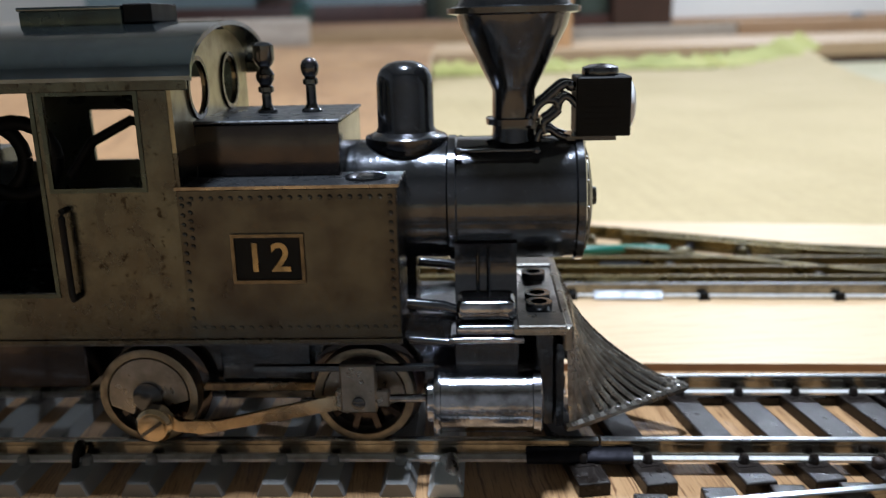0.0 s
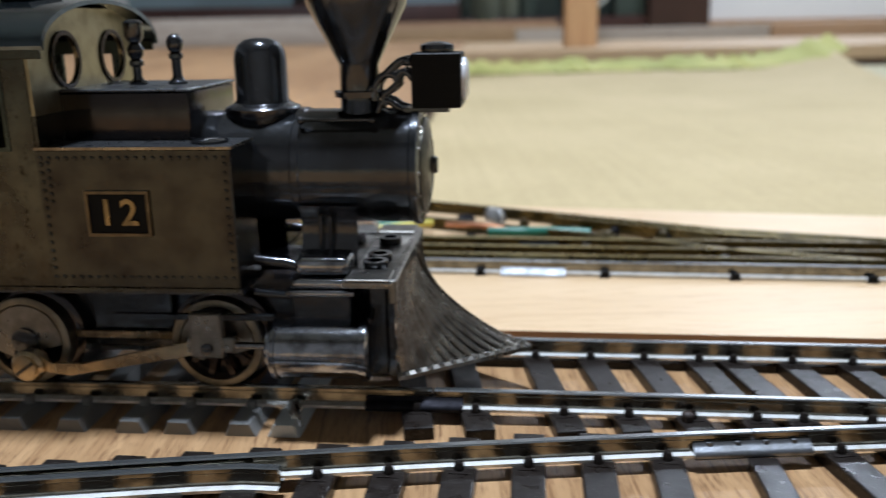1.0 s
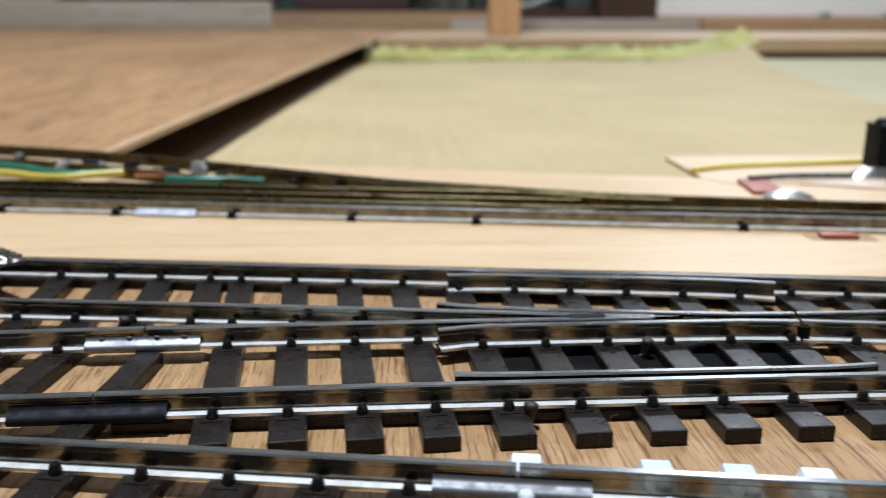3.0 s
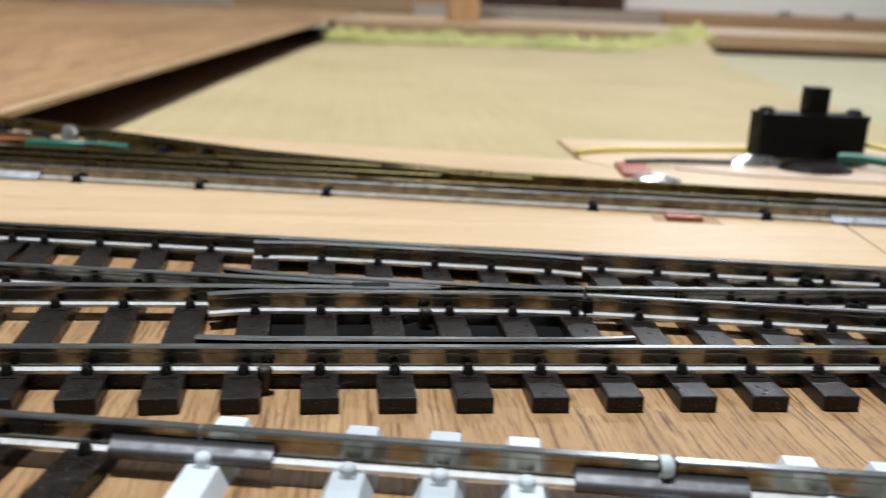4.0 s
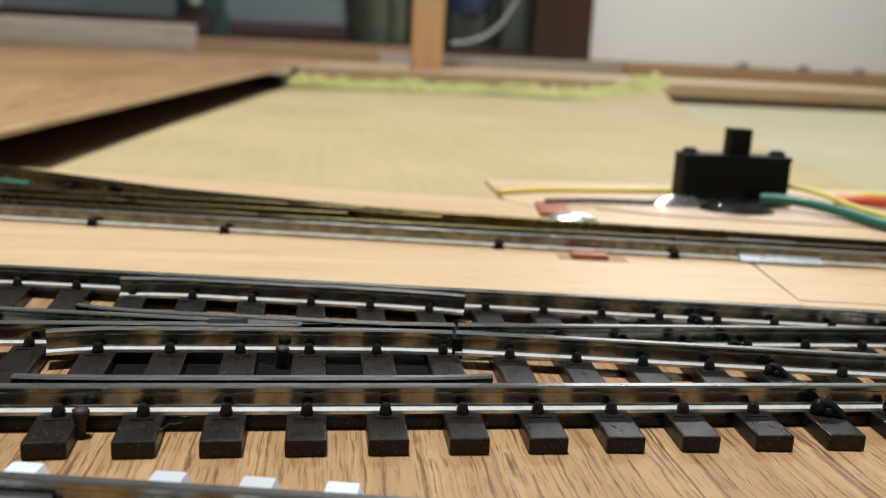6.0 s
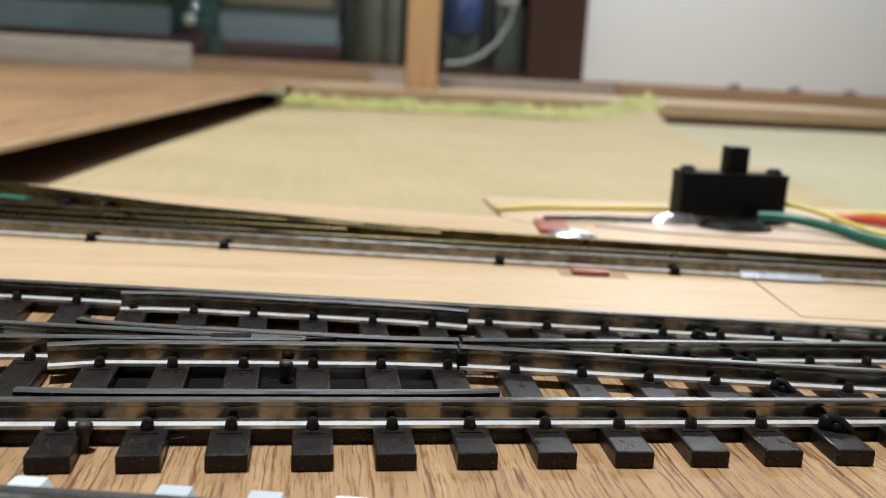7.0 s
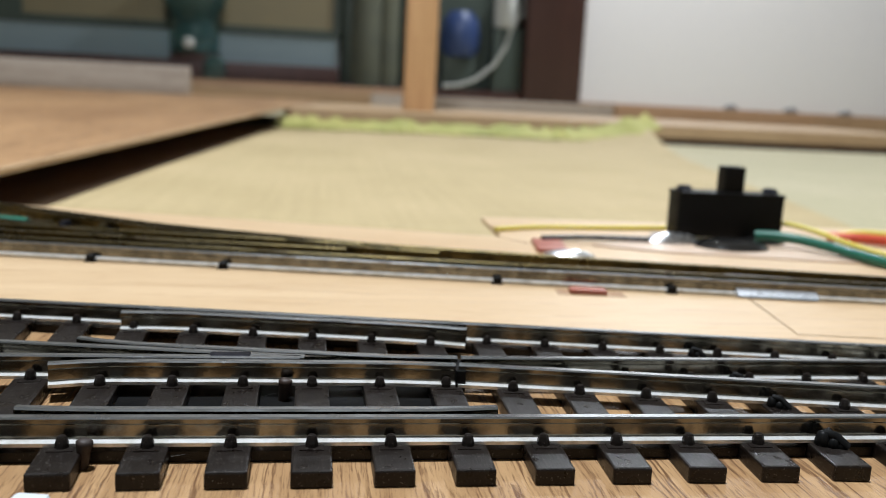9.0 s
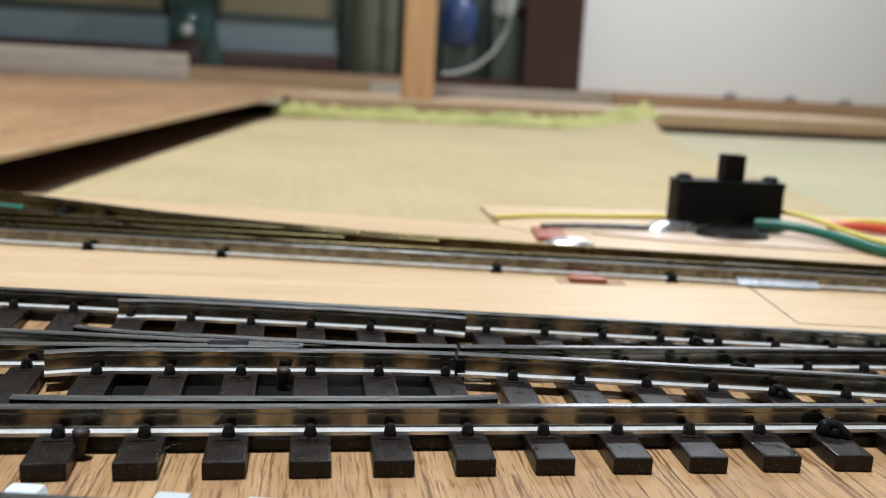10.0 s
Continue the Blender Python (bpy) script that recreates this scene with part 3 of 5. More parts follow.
for i, (x, w, h, mt, lab) in enumerate(((7.5, 3.2, 46, DARK_GREEN, "dark green rolled cloth leaning in the alcove"), (13.5, 6.0, 52, GREY_GREEN, "grey-green rolled cloth leaning in the alcove"),
                                       (21.5, 4.0, 48, GREY_GREEN, "grey-green rolled cloth leaning in the alcove"), (28, 3.0, 44, DARK_GREEN, "dark green rolled cloth leaning in the alcove"))):
    o = thing("cloth_roll", x, 303, -1.86, 0, lab, "cloth roll")
    part("roll", lathe([(0, 0), (w * 0.9, 0), (w, 1), (w * 0.97, h * 0.5), (w, h - 1), (w * 0.8, h), (0, h)], 24), mt, o)
sill = thing("dark_sill", 35, 300, -1.86, 0, "dark brown wooden sill of the alcove", "sill")
part("board", boxed(-31, 35, -2, 2, 0, 7.6, 0.2), DARK_WOOD, sill)
recess = thing("dark_cloth_hanging", 48, 309.0, -1.86, 0, "dark green cloth hanging in the alcove", "cloth")
part("cloth", boxed(-18, 22, 0, 0.8, 0, 120), DARK_GREEN, recess)
tank = thing("blue_canister", 47, 303, -1.86, 0, "blue plastic canister on a dark crate in the alcove", "canister")
part("crate", boxed(-6, 6, -3, 4, 0, 20, 0.3), DARK_GREEN, tank, "dark crate")
part("drum", lathe([(0, 0), (5.6, 0.2), (6.8, 3), (7.0, 8), (6.4, 13), (4, 16), (0, 16.5)], 32, Matrix.Translation((0, 0, 19))), BLUE_PLASTIC, tank)
hose = thing("white_hose", 55, 298, 5.8, 0, "thin white hose hanging in a loop", "hose")
bm = bmesh.new()
rod(bm, [(-14, 0, 1.0), (-8, 0, 1.6), (-2, 0, 4.0), (4, 0, 9.0), (8, 0, 16), (10, 0, 24), (8, 0, 32), (9, 0, 42)], 0.65, 10)
part("hose", bm, WHITE_PLASTIC, hose, smooth=60)
crate = thing("dark_crate", 64, 304, -1.86, 0, "dark green crate standing in the alcove beside the pillar", "crate")
part("crate_body", boxed(-5, 5.4, -4, 4, 0, 30, 0.4), DARK_GREEN, crate)
jug = thing("white_jug", 63.5, 303.5, 28.14, 0, "white plastic jug standing on the dark crate", "jug")
part("jug", lathe([(0, 0), (3.6, 0), (4.3, 0.8), (4.5, 7), (4.2, 14), (2.0, 17), (2.0, 19), (0, 19)], 28), WHITE_PLASTIC, jug)
bm = bmesh.new()
rod(bm, [(4.2, 0, 4.0), (6.2, 0, 5.0), (6.6, 0, 9.0), (5.6, 0, 12.5), (3.9, 0, 13.5)], 0.6, 8)
part("handle", bm, WHITE_PLASTIC, jug, smooth=60)
for x in (88, 102, 115):
    lump = thing("grey_clip", x, 171, 3.44, 20 - x * 0.2, "small dull grey clip lying on the brown plank", "clip", "grey clips")
    part("clip", lathe([(0, 0), (1.3, 0), (1.5, 0.3), (1.1, 0.9), (0.5, 1.2), (0, 1.25)], 14, Matrix.Diagonal((1.1, 0.7, 1, 1))), TIE_SHADE_AND_GREY, lump)

# ceiling lamp, high over the table, and the same shade on the added far fill
for spot in (LAMP, FILL_FAR):
    lampthing = thing("ceiling_lamp", spot[0] * 100, spot[1] * 100, spot[2] * 100 + 1.0, 0, "unseen round white lamp; the far one is an added fill", "lamp", "ceiling lamps")
    part("shade", lathe([(0, 6), (16, 6), (22, 2), (22.4, 0.2), (21.6, 0.2), (15.6, 5.2), (0, 5.2)], 40), WHITE_PLASTIC, lampthing)
    part("cord", lathe([(0.4, 6), (0.4, 228.9 - spot[2] * 100)], 8), WHITE_PLASTIC, lampthing)

# ---------------------------------------------------------------- turnout of the two dark-sleepered tracks
turnout = thing("turnout", 0, 0, 0, 0, "model railway turnout with nickel rails and dark brown plastic sleepers", "railway turnout", "dark-sleepered tracks")


def fan(x, y):
    """Sleepers of the turnout spread a little to the far side."""
    return x + (x - 1.73) * 0.06 * (y / 3.54)


def guard_foot(x):
    return r4(x) - 0.20


def lower_closure(x):
    return r3(x) if x > 2.35 else 1.75


def upper_closure(x):
    return 1.97 if x > 1.9 else r3(x) + 0.15


rail(turnout, line(r1, -5.44, 13))
rail(turnout, line(r2, -5.44, 0.55))
rail(turnout, line(r3, -8.9, 0.60))
rail(turnout, line(r4, -8.9, 13))
rail(turnout, [(2.38, 1.97), (5, 1.97), (9, 1.97), (13, 1.98)], name="closure_rail")
rail(turnout, line(r3, 2.32, 13), name="closure_rail")
rail(turnout, [(-2.0, 2.60), (-1.75, 2.50), (-1.3, 2.385), (0.8, 2.09), (1.6, 1.995), (2.34, 1.97)], name="wing_rail")
rail(turnout, [(-2.05, 1.64), (-1.75, 1.71), (-1.45, 1.755), (0.0, 1.765), (1.6, 1.755), (2.28, 1.70)], name="wing_rail")
rail(turnout, [(-1.95, 0.40), (-1.6, 0.375), (-1.2, 0.36), (0.5, 0.355), (1.9, 0.36), (2.25, 0.38), (2.5, 0.41)], name="guard_rail", profile=BLADE)
g4 = [(x, r4(x) - o) for x, o in ((-1.8, 0.30), (-1.4, 0.23), (-1.0, 0.20), (0.5, 0.195), (1.8, 0.20), (2.3, 0.23), (2.65, 0.28))]
rail(turnout, g4, name="guard_rail")
part("insulating_gap", boxed(2.28, 2.39, 1.60, 2.05, 0.10, 0.345, 0.01), BLACK, turnout, "black insulating block")
part("frog_nose", slab(bmesh.new(), [(-0.9, r2(-0.9)), (0.45, 1.975), (0.95, 1.95), (0.45, 1.925)], FOOT + 0.16, TOP - 0.004), NICKEL, turnout)
for k in range(-6, 18):
    x = 0.72 * k
    y_far = r4(x) + 0.55
    sleeper(turnout, fan(x, -0.52), -0.52 + bend(x), fan(x, y_far), y_far, (r1, r2, r3, r4) if k < -2 else (r1, lower_closure, upper_closure, guard_foot if -2 <= k <= 3 else r4))
for x in (-5.13, -5.87, -6.60, -7.36, -8.42, -9.14):
    sleeper(turnout, x + 0.04, max(r3(x) - 0.60, (r2(x) + r3(x)) / 2 + 0.02), x - 0.13, r4(x) + 0.50, (r3, r4))
# moulded ties between sleepers under the rails
for f, x0, x1 in ((r1, -5.3, 12.5), (r4, -8.6, 12.5)):
    part("tie_web", sweep(bmesh.new(), line(f, x0, x1), [(-0.10, 0.0), (0.10, 0.0), (0.10, 0.10), (-0.10, 0.10)], 0.0), SLEEPER, turnout)
# a thin black plate fills the gaps between sleepers at the crossing
part("tie_web", slab(bmesh.new(), [(-1.36, 1.02), (2.28, 1.02), (2.28, 2.30), (-1.36, 2.30)], 0, 0.03), BLACK, turnout, "dark plate between the sleepers under the crossing", smooth=0)
# feeder wires and soldered lumps at the rail foot
for x, f in ((-1.26, r1), (0.38, lower_closure), (-5.95, r3)):
    part("feeder_wire", stub(x, f(x) - 0.21, 0.27, 0.12), RUSTY, turnout, "dark feeder wire end", smooth=60)
for x, f, k in ((5.78, r1, 0.82), (5.80, r3, 0.62), (5.72, upper_closure, 0.6), (5.66, r4, 0.56)):
    y = f(x)
    bm = bmesh.new()
    rod(bm, [(x - 0.10 * k, y - 0.16, 0.21 + 0.08 * k), (x + 0.02 * k, y - 0.21, 0.21 + 0.07 * k), (x + 0.15 * k, y - 0.27, 0.17)], 0.062 * k, 8)
    for dx, dy, r, h in ((-0.10, -0.17, 0.085, 0.20), (0.0, -0.22, 0.075, 0.14), (-0.02, -0.15, 0.07, 0.22), (0.08, -0.24, 0.065, 0.10)):
        lathe([(r * k, 0), (r * 1.08 * k, h * 0.35 * k), (r * 0.8 * k, h * 0.8 * k), (0, h * k)], 9, Matrix.Translation((x + dx * k, y + dy, 0.155)), bm)
    part("feeder_wire", bm, BLACK, turnout, "twisted black feeder wire", smooth=60)
part("frog_sleeve", boxed(-0.44, 0.0, 1.93, 2.05, 0.33, 0.412, 0.012, 1), JOINER_DARK, turnout, "blackened sleeve over the crossing nose")
channel(turnout, r2, -6.12, -4.82, JOINER, "bright tinned rail joiner", 4)
channel(turnout, r1, -6.24, -4.76, JOINER_DARK, "blackened rail joiner")

# straight track that carries on from the turnout's near leg
near_track = thing("straight_track", 0, 0, 0, 0, "model railway track with nickel rails and dark brown plastic sleepers", "railway track", "dark-sleepered tracks")
rail(near_track, line(r1, -19, -5.46))
rail(near_track, line(r2, -19, -5.46))
sleeper(near_track, -5.62, r1(-5.4) - 0.60, -5.38, r2(-5.4) - 0.16, (), width=0.32, chairs=False)
for k in range(16):
    x = -6.40 - 0.748 * k
    y_far = r2(x) + 0.60 if x < -8.0 else (r2(x) + r3(x)) / 2 - 0.02
    sleeper(near_track, x - 0.33, r1(x) - 0.66, x + 0.07, y_far, (r1, r2))
rail(near_track, [(-10.52, 1.40), (-10.9, 1.45), (-11.4, 1.44), (-14, 1.26), (-17, 0.95)], name="guard_rail")

# ---------------------------------------------------------------- pale-tied tracks
TIE = {}


def tie_mesh(length):
    """A tapered concrete tie: wide foot, sloping sides, bolt heads on both rail seats."""
    if "t" not in TIE:
        bm = bmesh.new()
        sec = [(-0.20, 0), (0.20, 0), (0.125, FOOT), (-0.125, FOOT)]
        rings = []
        for y, s in ((-length / 2, 0.92), (-length / 2 + 0.03, 1.0), (length / 2 - 0.03, 1.0), (length / 2, 0.92)):
            rings.append([bm.verts.new((u * s, y, w * (0.6 + 0.4 * s) if w else 0)) for u, w in sec])
        for a, b in zip(rings, rings[1:]):
            for i in range(4):
                bm.faces.new((a[i], a[(i + 1) % 4], b[(i + 1) % 4], b[i]))
        bm.faces.new(rings[0])
        bm.faces.new(rings[-1])
        TIE["t"] = finish(bm, 0)
        TIE["t"].materials.append(CONCRETE)
        # shade-darkened copies of the white tie and its fastener
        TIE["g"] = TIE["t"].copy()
        TIE["g"].materials[0] = TIE_SHADE_AND_GREY
        bm = boxed(-0.065, 0.065, -0.225, -0.10, 0, 0.030, 0.01, 1)
        lathe([(0.068, 0.0), (0.066, 0.075), (0.05, 0.095), (0, 0.10)], 10, Matrix.Translation((0, -0.165, 0)), bm)
        TIE["c"] = finish(bm, 0)
        TIE["c"].materials.append(CONCRETE)
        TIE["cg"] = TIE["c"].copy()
        TIE["cg"].materials[0] = TIE_SHADE_AND_GREY
    return TIE["t"]


white_track = thing("pale_track", 0, 0, 0, 0, "model railway track with nickel rails on white concrete-style ties", "railway track", "pale-tied tracks")
W_ANG = math.degrees(math.atan(-0.160))


def white_near(x):
    return white_rail(x) - 1.79 / math.cos(math.atan(0.16))


rail(white_track, line(white_rail, -1.56, 14))
rail(white_track, line(white_near, -1.2, 14))
part("ring_clip", lathe([(0.078, -0.05), (0.09, -0.03), (0.09, 0.03), (0.078, 0.05), (0.055, 0.045), (0.055, -0.045), (0.078, -0.05)], 18, pose(1.97, white_rail(1.97) - 0.02, 0.345, 0, 90, 0), closed=False), CONCRETE, white_track, "pale sleeve clipped round the rail head", smooth=50)
part("clip_gap", boxed(2.03, 2.055, white_rail(2.04) - 0.06, white_rail(2.04) + 0.06, 0.30, 0.405), JOINER_DARK, white_track, "dark gap in the rail")
channel(white_track, white_rail, 1.31, 2.59, JOINER_DULL, "dull tinned rail joiner")
channel(white_track, white_rail, -2.25, -0.98, JOINER_DULL, "dull tinned rail joiner")
for x in (-1.50, -0.39, 0.30, 0.95, 1.97, 3.17, 3.87, 4.57, 5.24, 5.96, 6.68, 7.4, 8.12, 8.84, 9.56, 10.3):
    y = white_rail(x)
    ux, uy = math.sin(radians(-W_ANG)), math.cos(radians(W_ANG))
    cx, cy = x - 0.895 * ux, y - 0.895 * uy
    joint = abs(x - 1.97) < 0.01
    ob = part("tie", tie_mesh(3.06), None, white_track, at=cmpose(cx - (0.55 * ux if joint else 0), cy - (0.80 * uy if joint else 0), 0, 0, 0, W_ANG))
    if not joint:
        for s in (0.895, -0.895):
            part("rail_fastener", TIE["c"], None, ob, at=cmpose(0, s, FOOT - 0.004))
black_lead = thing("lead_track", 0, 0, 0, 0, "dark-sleepered model railway track joined to the pale track", "railway track", "dark-sleepered tracks")
rail(black_lead, line(white_rail, -16, -1.58))
rail(black_lead, line(white_near, -16, -1.22))
for k in range(14):
    x = -2.45 - 0.745 * k
    sleeper(black_lead, x - 0.40, white_near(x - 0.4) - 0.62, x + 0.09, white_rail(x) + 0.42, (white_rail, white_near))

loco_track = thing("pale_track", 0, 0, 0, 0, "model railway track with nickel rails on grey-white ties under the locomotive", "railway track", "pale-tied tracks")
rail(loco_track, line(r3, -24, -8.93))
rail(loco_track, line(r4, -24, -8.93))
channel(loco_track, r3, -9.75, -8.55, JOINER_DARK, "blackened rail joiner")
for x in (-10.72, -11.25, -12.02, -12.62, -13.38, -14.14, -14.9, -15.66, -16.4, -17.1, -17.9, -18.6, -19.4, -20.1, -20.9):
    slope = -0.1405 - 0.002 * x
    ang = math.degrees(math.atan(slope))
    xc, yc = x + 0.895 * math.sin(radians(-ang)) + 0.07, r3(x) + 0.90
    # the tie in open light stays white; those beneath the locomotive carry painted shade
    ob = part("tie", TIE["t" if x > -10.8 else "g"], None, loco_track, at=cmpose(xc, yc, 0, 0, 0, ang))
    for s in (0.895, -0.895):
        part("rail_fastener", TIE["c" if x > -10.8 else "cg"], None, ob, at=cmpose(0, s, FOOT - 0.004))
bm = bmesh.new()
rod(bm, [(-10.62, r3(-10.62) - 0.10, 0.20), (-10.62, r3(-10.62) - 0.30, 0.17), (-10.60, r3(-10.6) - 0.42, 0.08), (-10.60, r3(-10.6) - 0.45, 0.0)], 0.08, 8)
part("feeder_wire", bm, SOLDER, loco_track, "bright solder on a feeder wire", smooth=60)

bm = bmesh.new()
rod(bm, [(-14.95 + 0.03 * math.sin(a), r3(-14.95) - 0.14 - 0.10 * math.cos(a), 0.24 + 0.17 * math.sin(a)) for a in [radians(30 * i) for i in range(13)]], 0.045, 8)
part("wire_ring", bm, BLACK, loco_track, "black wire ring round the rail", smooth=60)

# ---------------------------------------------------------------- brass rails on the pale strip
brass = thing("brass_turnout", 0, 0, 0.12, 0, "hand-laid brass rail turnout soldered up on the pale strip", "railway turnout")


def d_rail(x):
    return 7.85 - 0.158 * x


def d_far(x):
    return d_rail(x) + 1.79


def a_rail(x):
    return float(np.interp(x, (-18, -15.2, -11.5, -8.4, -5.5, -2.7, 1.8, 5.6, 12, 20), (18.3, 17.25, 15.95, 14.45, 12.75, 11.1, 9.35, 8.45, 7.1, 5.4)))


def a_near(x):
    return a_rail(x) - 1.82


BR = [(u, v) for u, v in RAIL]
rail(brass, line(d_rail, -26, 20), z0=0.03)
rail(brass, line(d_far, -26, 1.55), BRASS_RAIL, profile=BR, z0=0.03)
rail(brass, line(a_rail, -18, 20), BRASS_RAIL, profile=BR, z0=0.03)
rail(brass, line(a_near, -14, 1.6), BRASS_RAIL, profile=BR, z0=0.03)
rail(brass, line(lambda x: d_rail(x) + 0.48, -18, 20), BRASS_RAIL, "guard_rail", profile=BR, z0=0.03)
rail(brass, line(lambda x: d_rail(x) + 1.12, -26, 1.2), BRASS_RAIL, "closure_rail", profile=BR, z0=0.03)
rail(brass, line(lambda x: a_rail(x) - 0.40, -6, 3.0), BRASS_RAIL, "guard_rail", profile=BR, z0=0.03)
for x in (-12.6, -10.3, -7.95, -5.65, -3.34, -0.99, 3.84, 6.89, 11.9):
    y1 = max(d_far(x), a_rail(x)) + 0.15 if x < 6 else d_rail(x) + 2.3
    part("tie_block", boxed(-0.10, 0.10, 0, y1 - d_rail(x) + 0.30, 0, 0.03), BLACK, brass, at=cmpose(x, d_rail(x) - 0.20, 0, 0, 0, 0))
    part("tie_mark", boxed(-0.075, 0.075, -0.02, 0.10, 0, 0.14, 0.02, 1), BLACK, brass, at=cmpose(x, d_rail(x) - 0.19, 0, 0, 0, 0))
prof = [(-0.21, 0), (0.21, 0), (0.18, 0.035), (0.06, 0.11), (-0.06, 0.11), (-0.18, 0.035)]
for f, x0, x1 in ((d_rail, -7.55, -6.35), (d_rail, 8.05, 9.45), (a_rail, 8.45, 9.7), (d_far, -4.25, -3.2), (a_rail, -4.95, -4.15)):
    part("solder_joint", sweep(bmesh.new(), line(f, x0, x1, 0.3), prof, 0.03), SOLDER_FLOW if x0 > 0 else SOLDER_DULL, brass, "bright solder joint" if x0 > 0 else "dull solder joint")
part("insulating_sleeve", sweep(bmesh.new(), line(d_far, -7.0, -6.2, 0.3), prof, 0.06), BLACK, brass, "black insulating sleeve")
rng = random.Random(5)
notch = thing("tie_bar", 5.30, 6.52, 0.12, -6, "reddish laminate tie bar in a notch of the pale strip", "tie bar")
part("bar", boxed(-0.30, 0.34, -0.15, 0.15, 0, 0.09, 0.04), RED_COPPER, notch)
part("bare_patch", boxed(-0.52, 0.66, -0.20, 0.22, 0, 0.006), PLANK_BROWN, notch, "bare brown patch", smooth=0)
pad = thing("copper_pad", 5.78, 10.88, 0.12, -8, "reddish copper-clad plate soldered beside the rails", "plate")
part("plate", boxed(-0.34, 0.34, -0.72, 0.72, 0, 0.10, 0.02), RED_COPPER, pad)
part("solder_blob", lathe([(0.5, 0), (0.48, 0.08), (0.3, 0.16), (0, 0.19)], 20, Matrix.Translation((0.3, -1.08, 0)) @ Matrix.Diagonal((1.1, 0.5, 1, 1))), SOLDER, pad, "bright solder blob")

sheet = thing("copper_board", 0, 0, 0.117, 0, "dull pinkish copper board glued before the switch", "board")
part("plate", slab(bmesh.new(), [(6.9, 11.3), (8.6, 10.6), (14.6, 9.5), (15.6, 10.6), (12.8, 12.3), (9.2, 12.45)], 0, 0.035), COPPER_DULL, sheet, smooth=0)
# ---------------------------------------------------------------- slide switch with its cables
switch = thing("slide_switch", 10.95, 12.95, 0.117, -2, "black slide switch standing on edge on the pale strip", "slide switch")
part("body", boxed(-1.46, 1.28, -0.38, 0.38, 0.08, 1.14, 0.06, 3), BLACK, switch)
part("mounting_flange", boxed(-1.47, 1.29, -0.39, 0.39, 1.09, 1.21, 0.04, 2), BLACK, switch)
part("slider", boxed(-0.28, 0.24, -0.26, 0.26, 1.19, 1.86, 0.05, 3), BLACK, switch, "black slider knob")
for x in (-1.22, 1.04):
    part("screw", lathe([(0.2, 1.19), (0.2, 1.28), (0.12, 1.34), (0, 1.35)], 16, Matrix.Translation((x, 0, 0))), JOINER_DARK, switch, "dark screw head")
part("foot_blob", lathe([(1.0, 0), (1.0, 0.08), (0.8, 0.2), (0.4, 0.28), (0, 0.30)], 28, Matrix.Translation((-0.50, -1.45, 0)) @ Matrix.Diagonal((0.90, 0.66, 0.85, 1))), GLUE, switch, "glossy black glue blob")
part("foot_blob", lathe([(0.8, 0), (0.8, 0.06), (0.6, 0.15), (0.3, 0.2), (0, 0.21)], 22, Matrix.Translation((0.75, -0.5, 0)) @ Matrix.Diagonal((0.7, 0.5, 0.9, 1))), GLUE, switch, "glossy black glue blob")
for x in (-1.1, 0.0, 1.1):
    part("terminal", boxed(x - 0.12, x + 0.12, -0.05, 0.05, 0, 0.3), SOLDER, switch, "tinned terminal")
part("solder_blob", lathe([(0.6, 0), (0.6, 0.06), (0.4, 0.2), (0, 0.24)], 20, Matrix.Translation((-1.80, -1.0, 0)) @ Matrix.Diagonal((1.2, 0.55, 1.15, 1))), SOLDER, switch, "bright solder blob")


def cable(name, pts, r, mt, lab):
    o = thing(name, pts[0][0], pts[0][1], 0.117, 0, lab, "cable", "loose wires")
    fine = curved(pts)
    base_pt = Vector((pts[0][0], pts[0][1], 0.117))
    part("insulation", rod(bmesh.new(), [p - base_pt for p in fine], r, 10), mt, o, smooth=60)


cable("bare_lead", [(5.75, 11.45, 0.25), (6.8, 11.75, 0.24), (7.8, 11.9, 0.22), (8.8, 11.95, 0.20)], 0.07, JOINER, "tinned bare lead between plate and switch")
cable("yellow_cable", [(4.95, 13.0, 0.18), (6.2, 13.6, 0.17), (8.6, 13.9, 0.18), (10.4, 14.1, 0.22), (11.9, 13.7, 0.50), (12.4, 12.5, 0.60), (12.85, 11.8, 0.50), (13.05, 11.0, 0.40), (13.35, 10.1, 0.33), (14.2, 9.4, 0.28), (16, 9.0, 0.25), (18, 8.9, 0.25)], 0.065, YELLOW_WIRE, "yellow insulated wire running past the switch")
cable("green_cable", [(11.3, 12.1, 0.36), (11.7, 11.8, 0.40), (12.15, 11.4, 0.38), (12.5, 10.8, 0.33), (12.75, 10.0, 0.28), (13.1, 9.2, 0.25), (14.3, 8.6, 0.25), (17.0, 8.3, 0.25)], 0.125, GREEN_WIRE, "green insulated wire soldered to the switch")
cable("red_cable", [(13.7, 12.9, 0.25), (14.3, 12.6, 0.29), (15.0, 12.4, 0.27), (16.4, 12.1, 0.25), (18.2, 11.8, 0.25)], 0.13, RED_WIRE, "red insulated wire beside the switch")
cable("thin_yellow_cable", [(14.5, 13.7, 0.20), (15.2, 13.5, 0.30), (16.4, 13.0, 0.28), (18.2, 12.5, 0.20)], 0.08, YELLOW_WIRE, "thin yellow wire beside the red one")
cable("yellow_cable", [(-13.0, 13.0, 0.34), (-11.5, 12.4, 0.37), (-10.7, 12.15, 0.32), (-10.0, 12.1, 0.31), (-9.4, 12.25, 0.34), (-8.8, 12.4, 0.35)], 0.085, YELLOW_WIRE, "yellow insulated wire beside the brass rails")
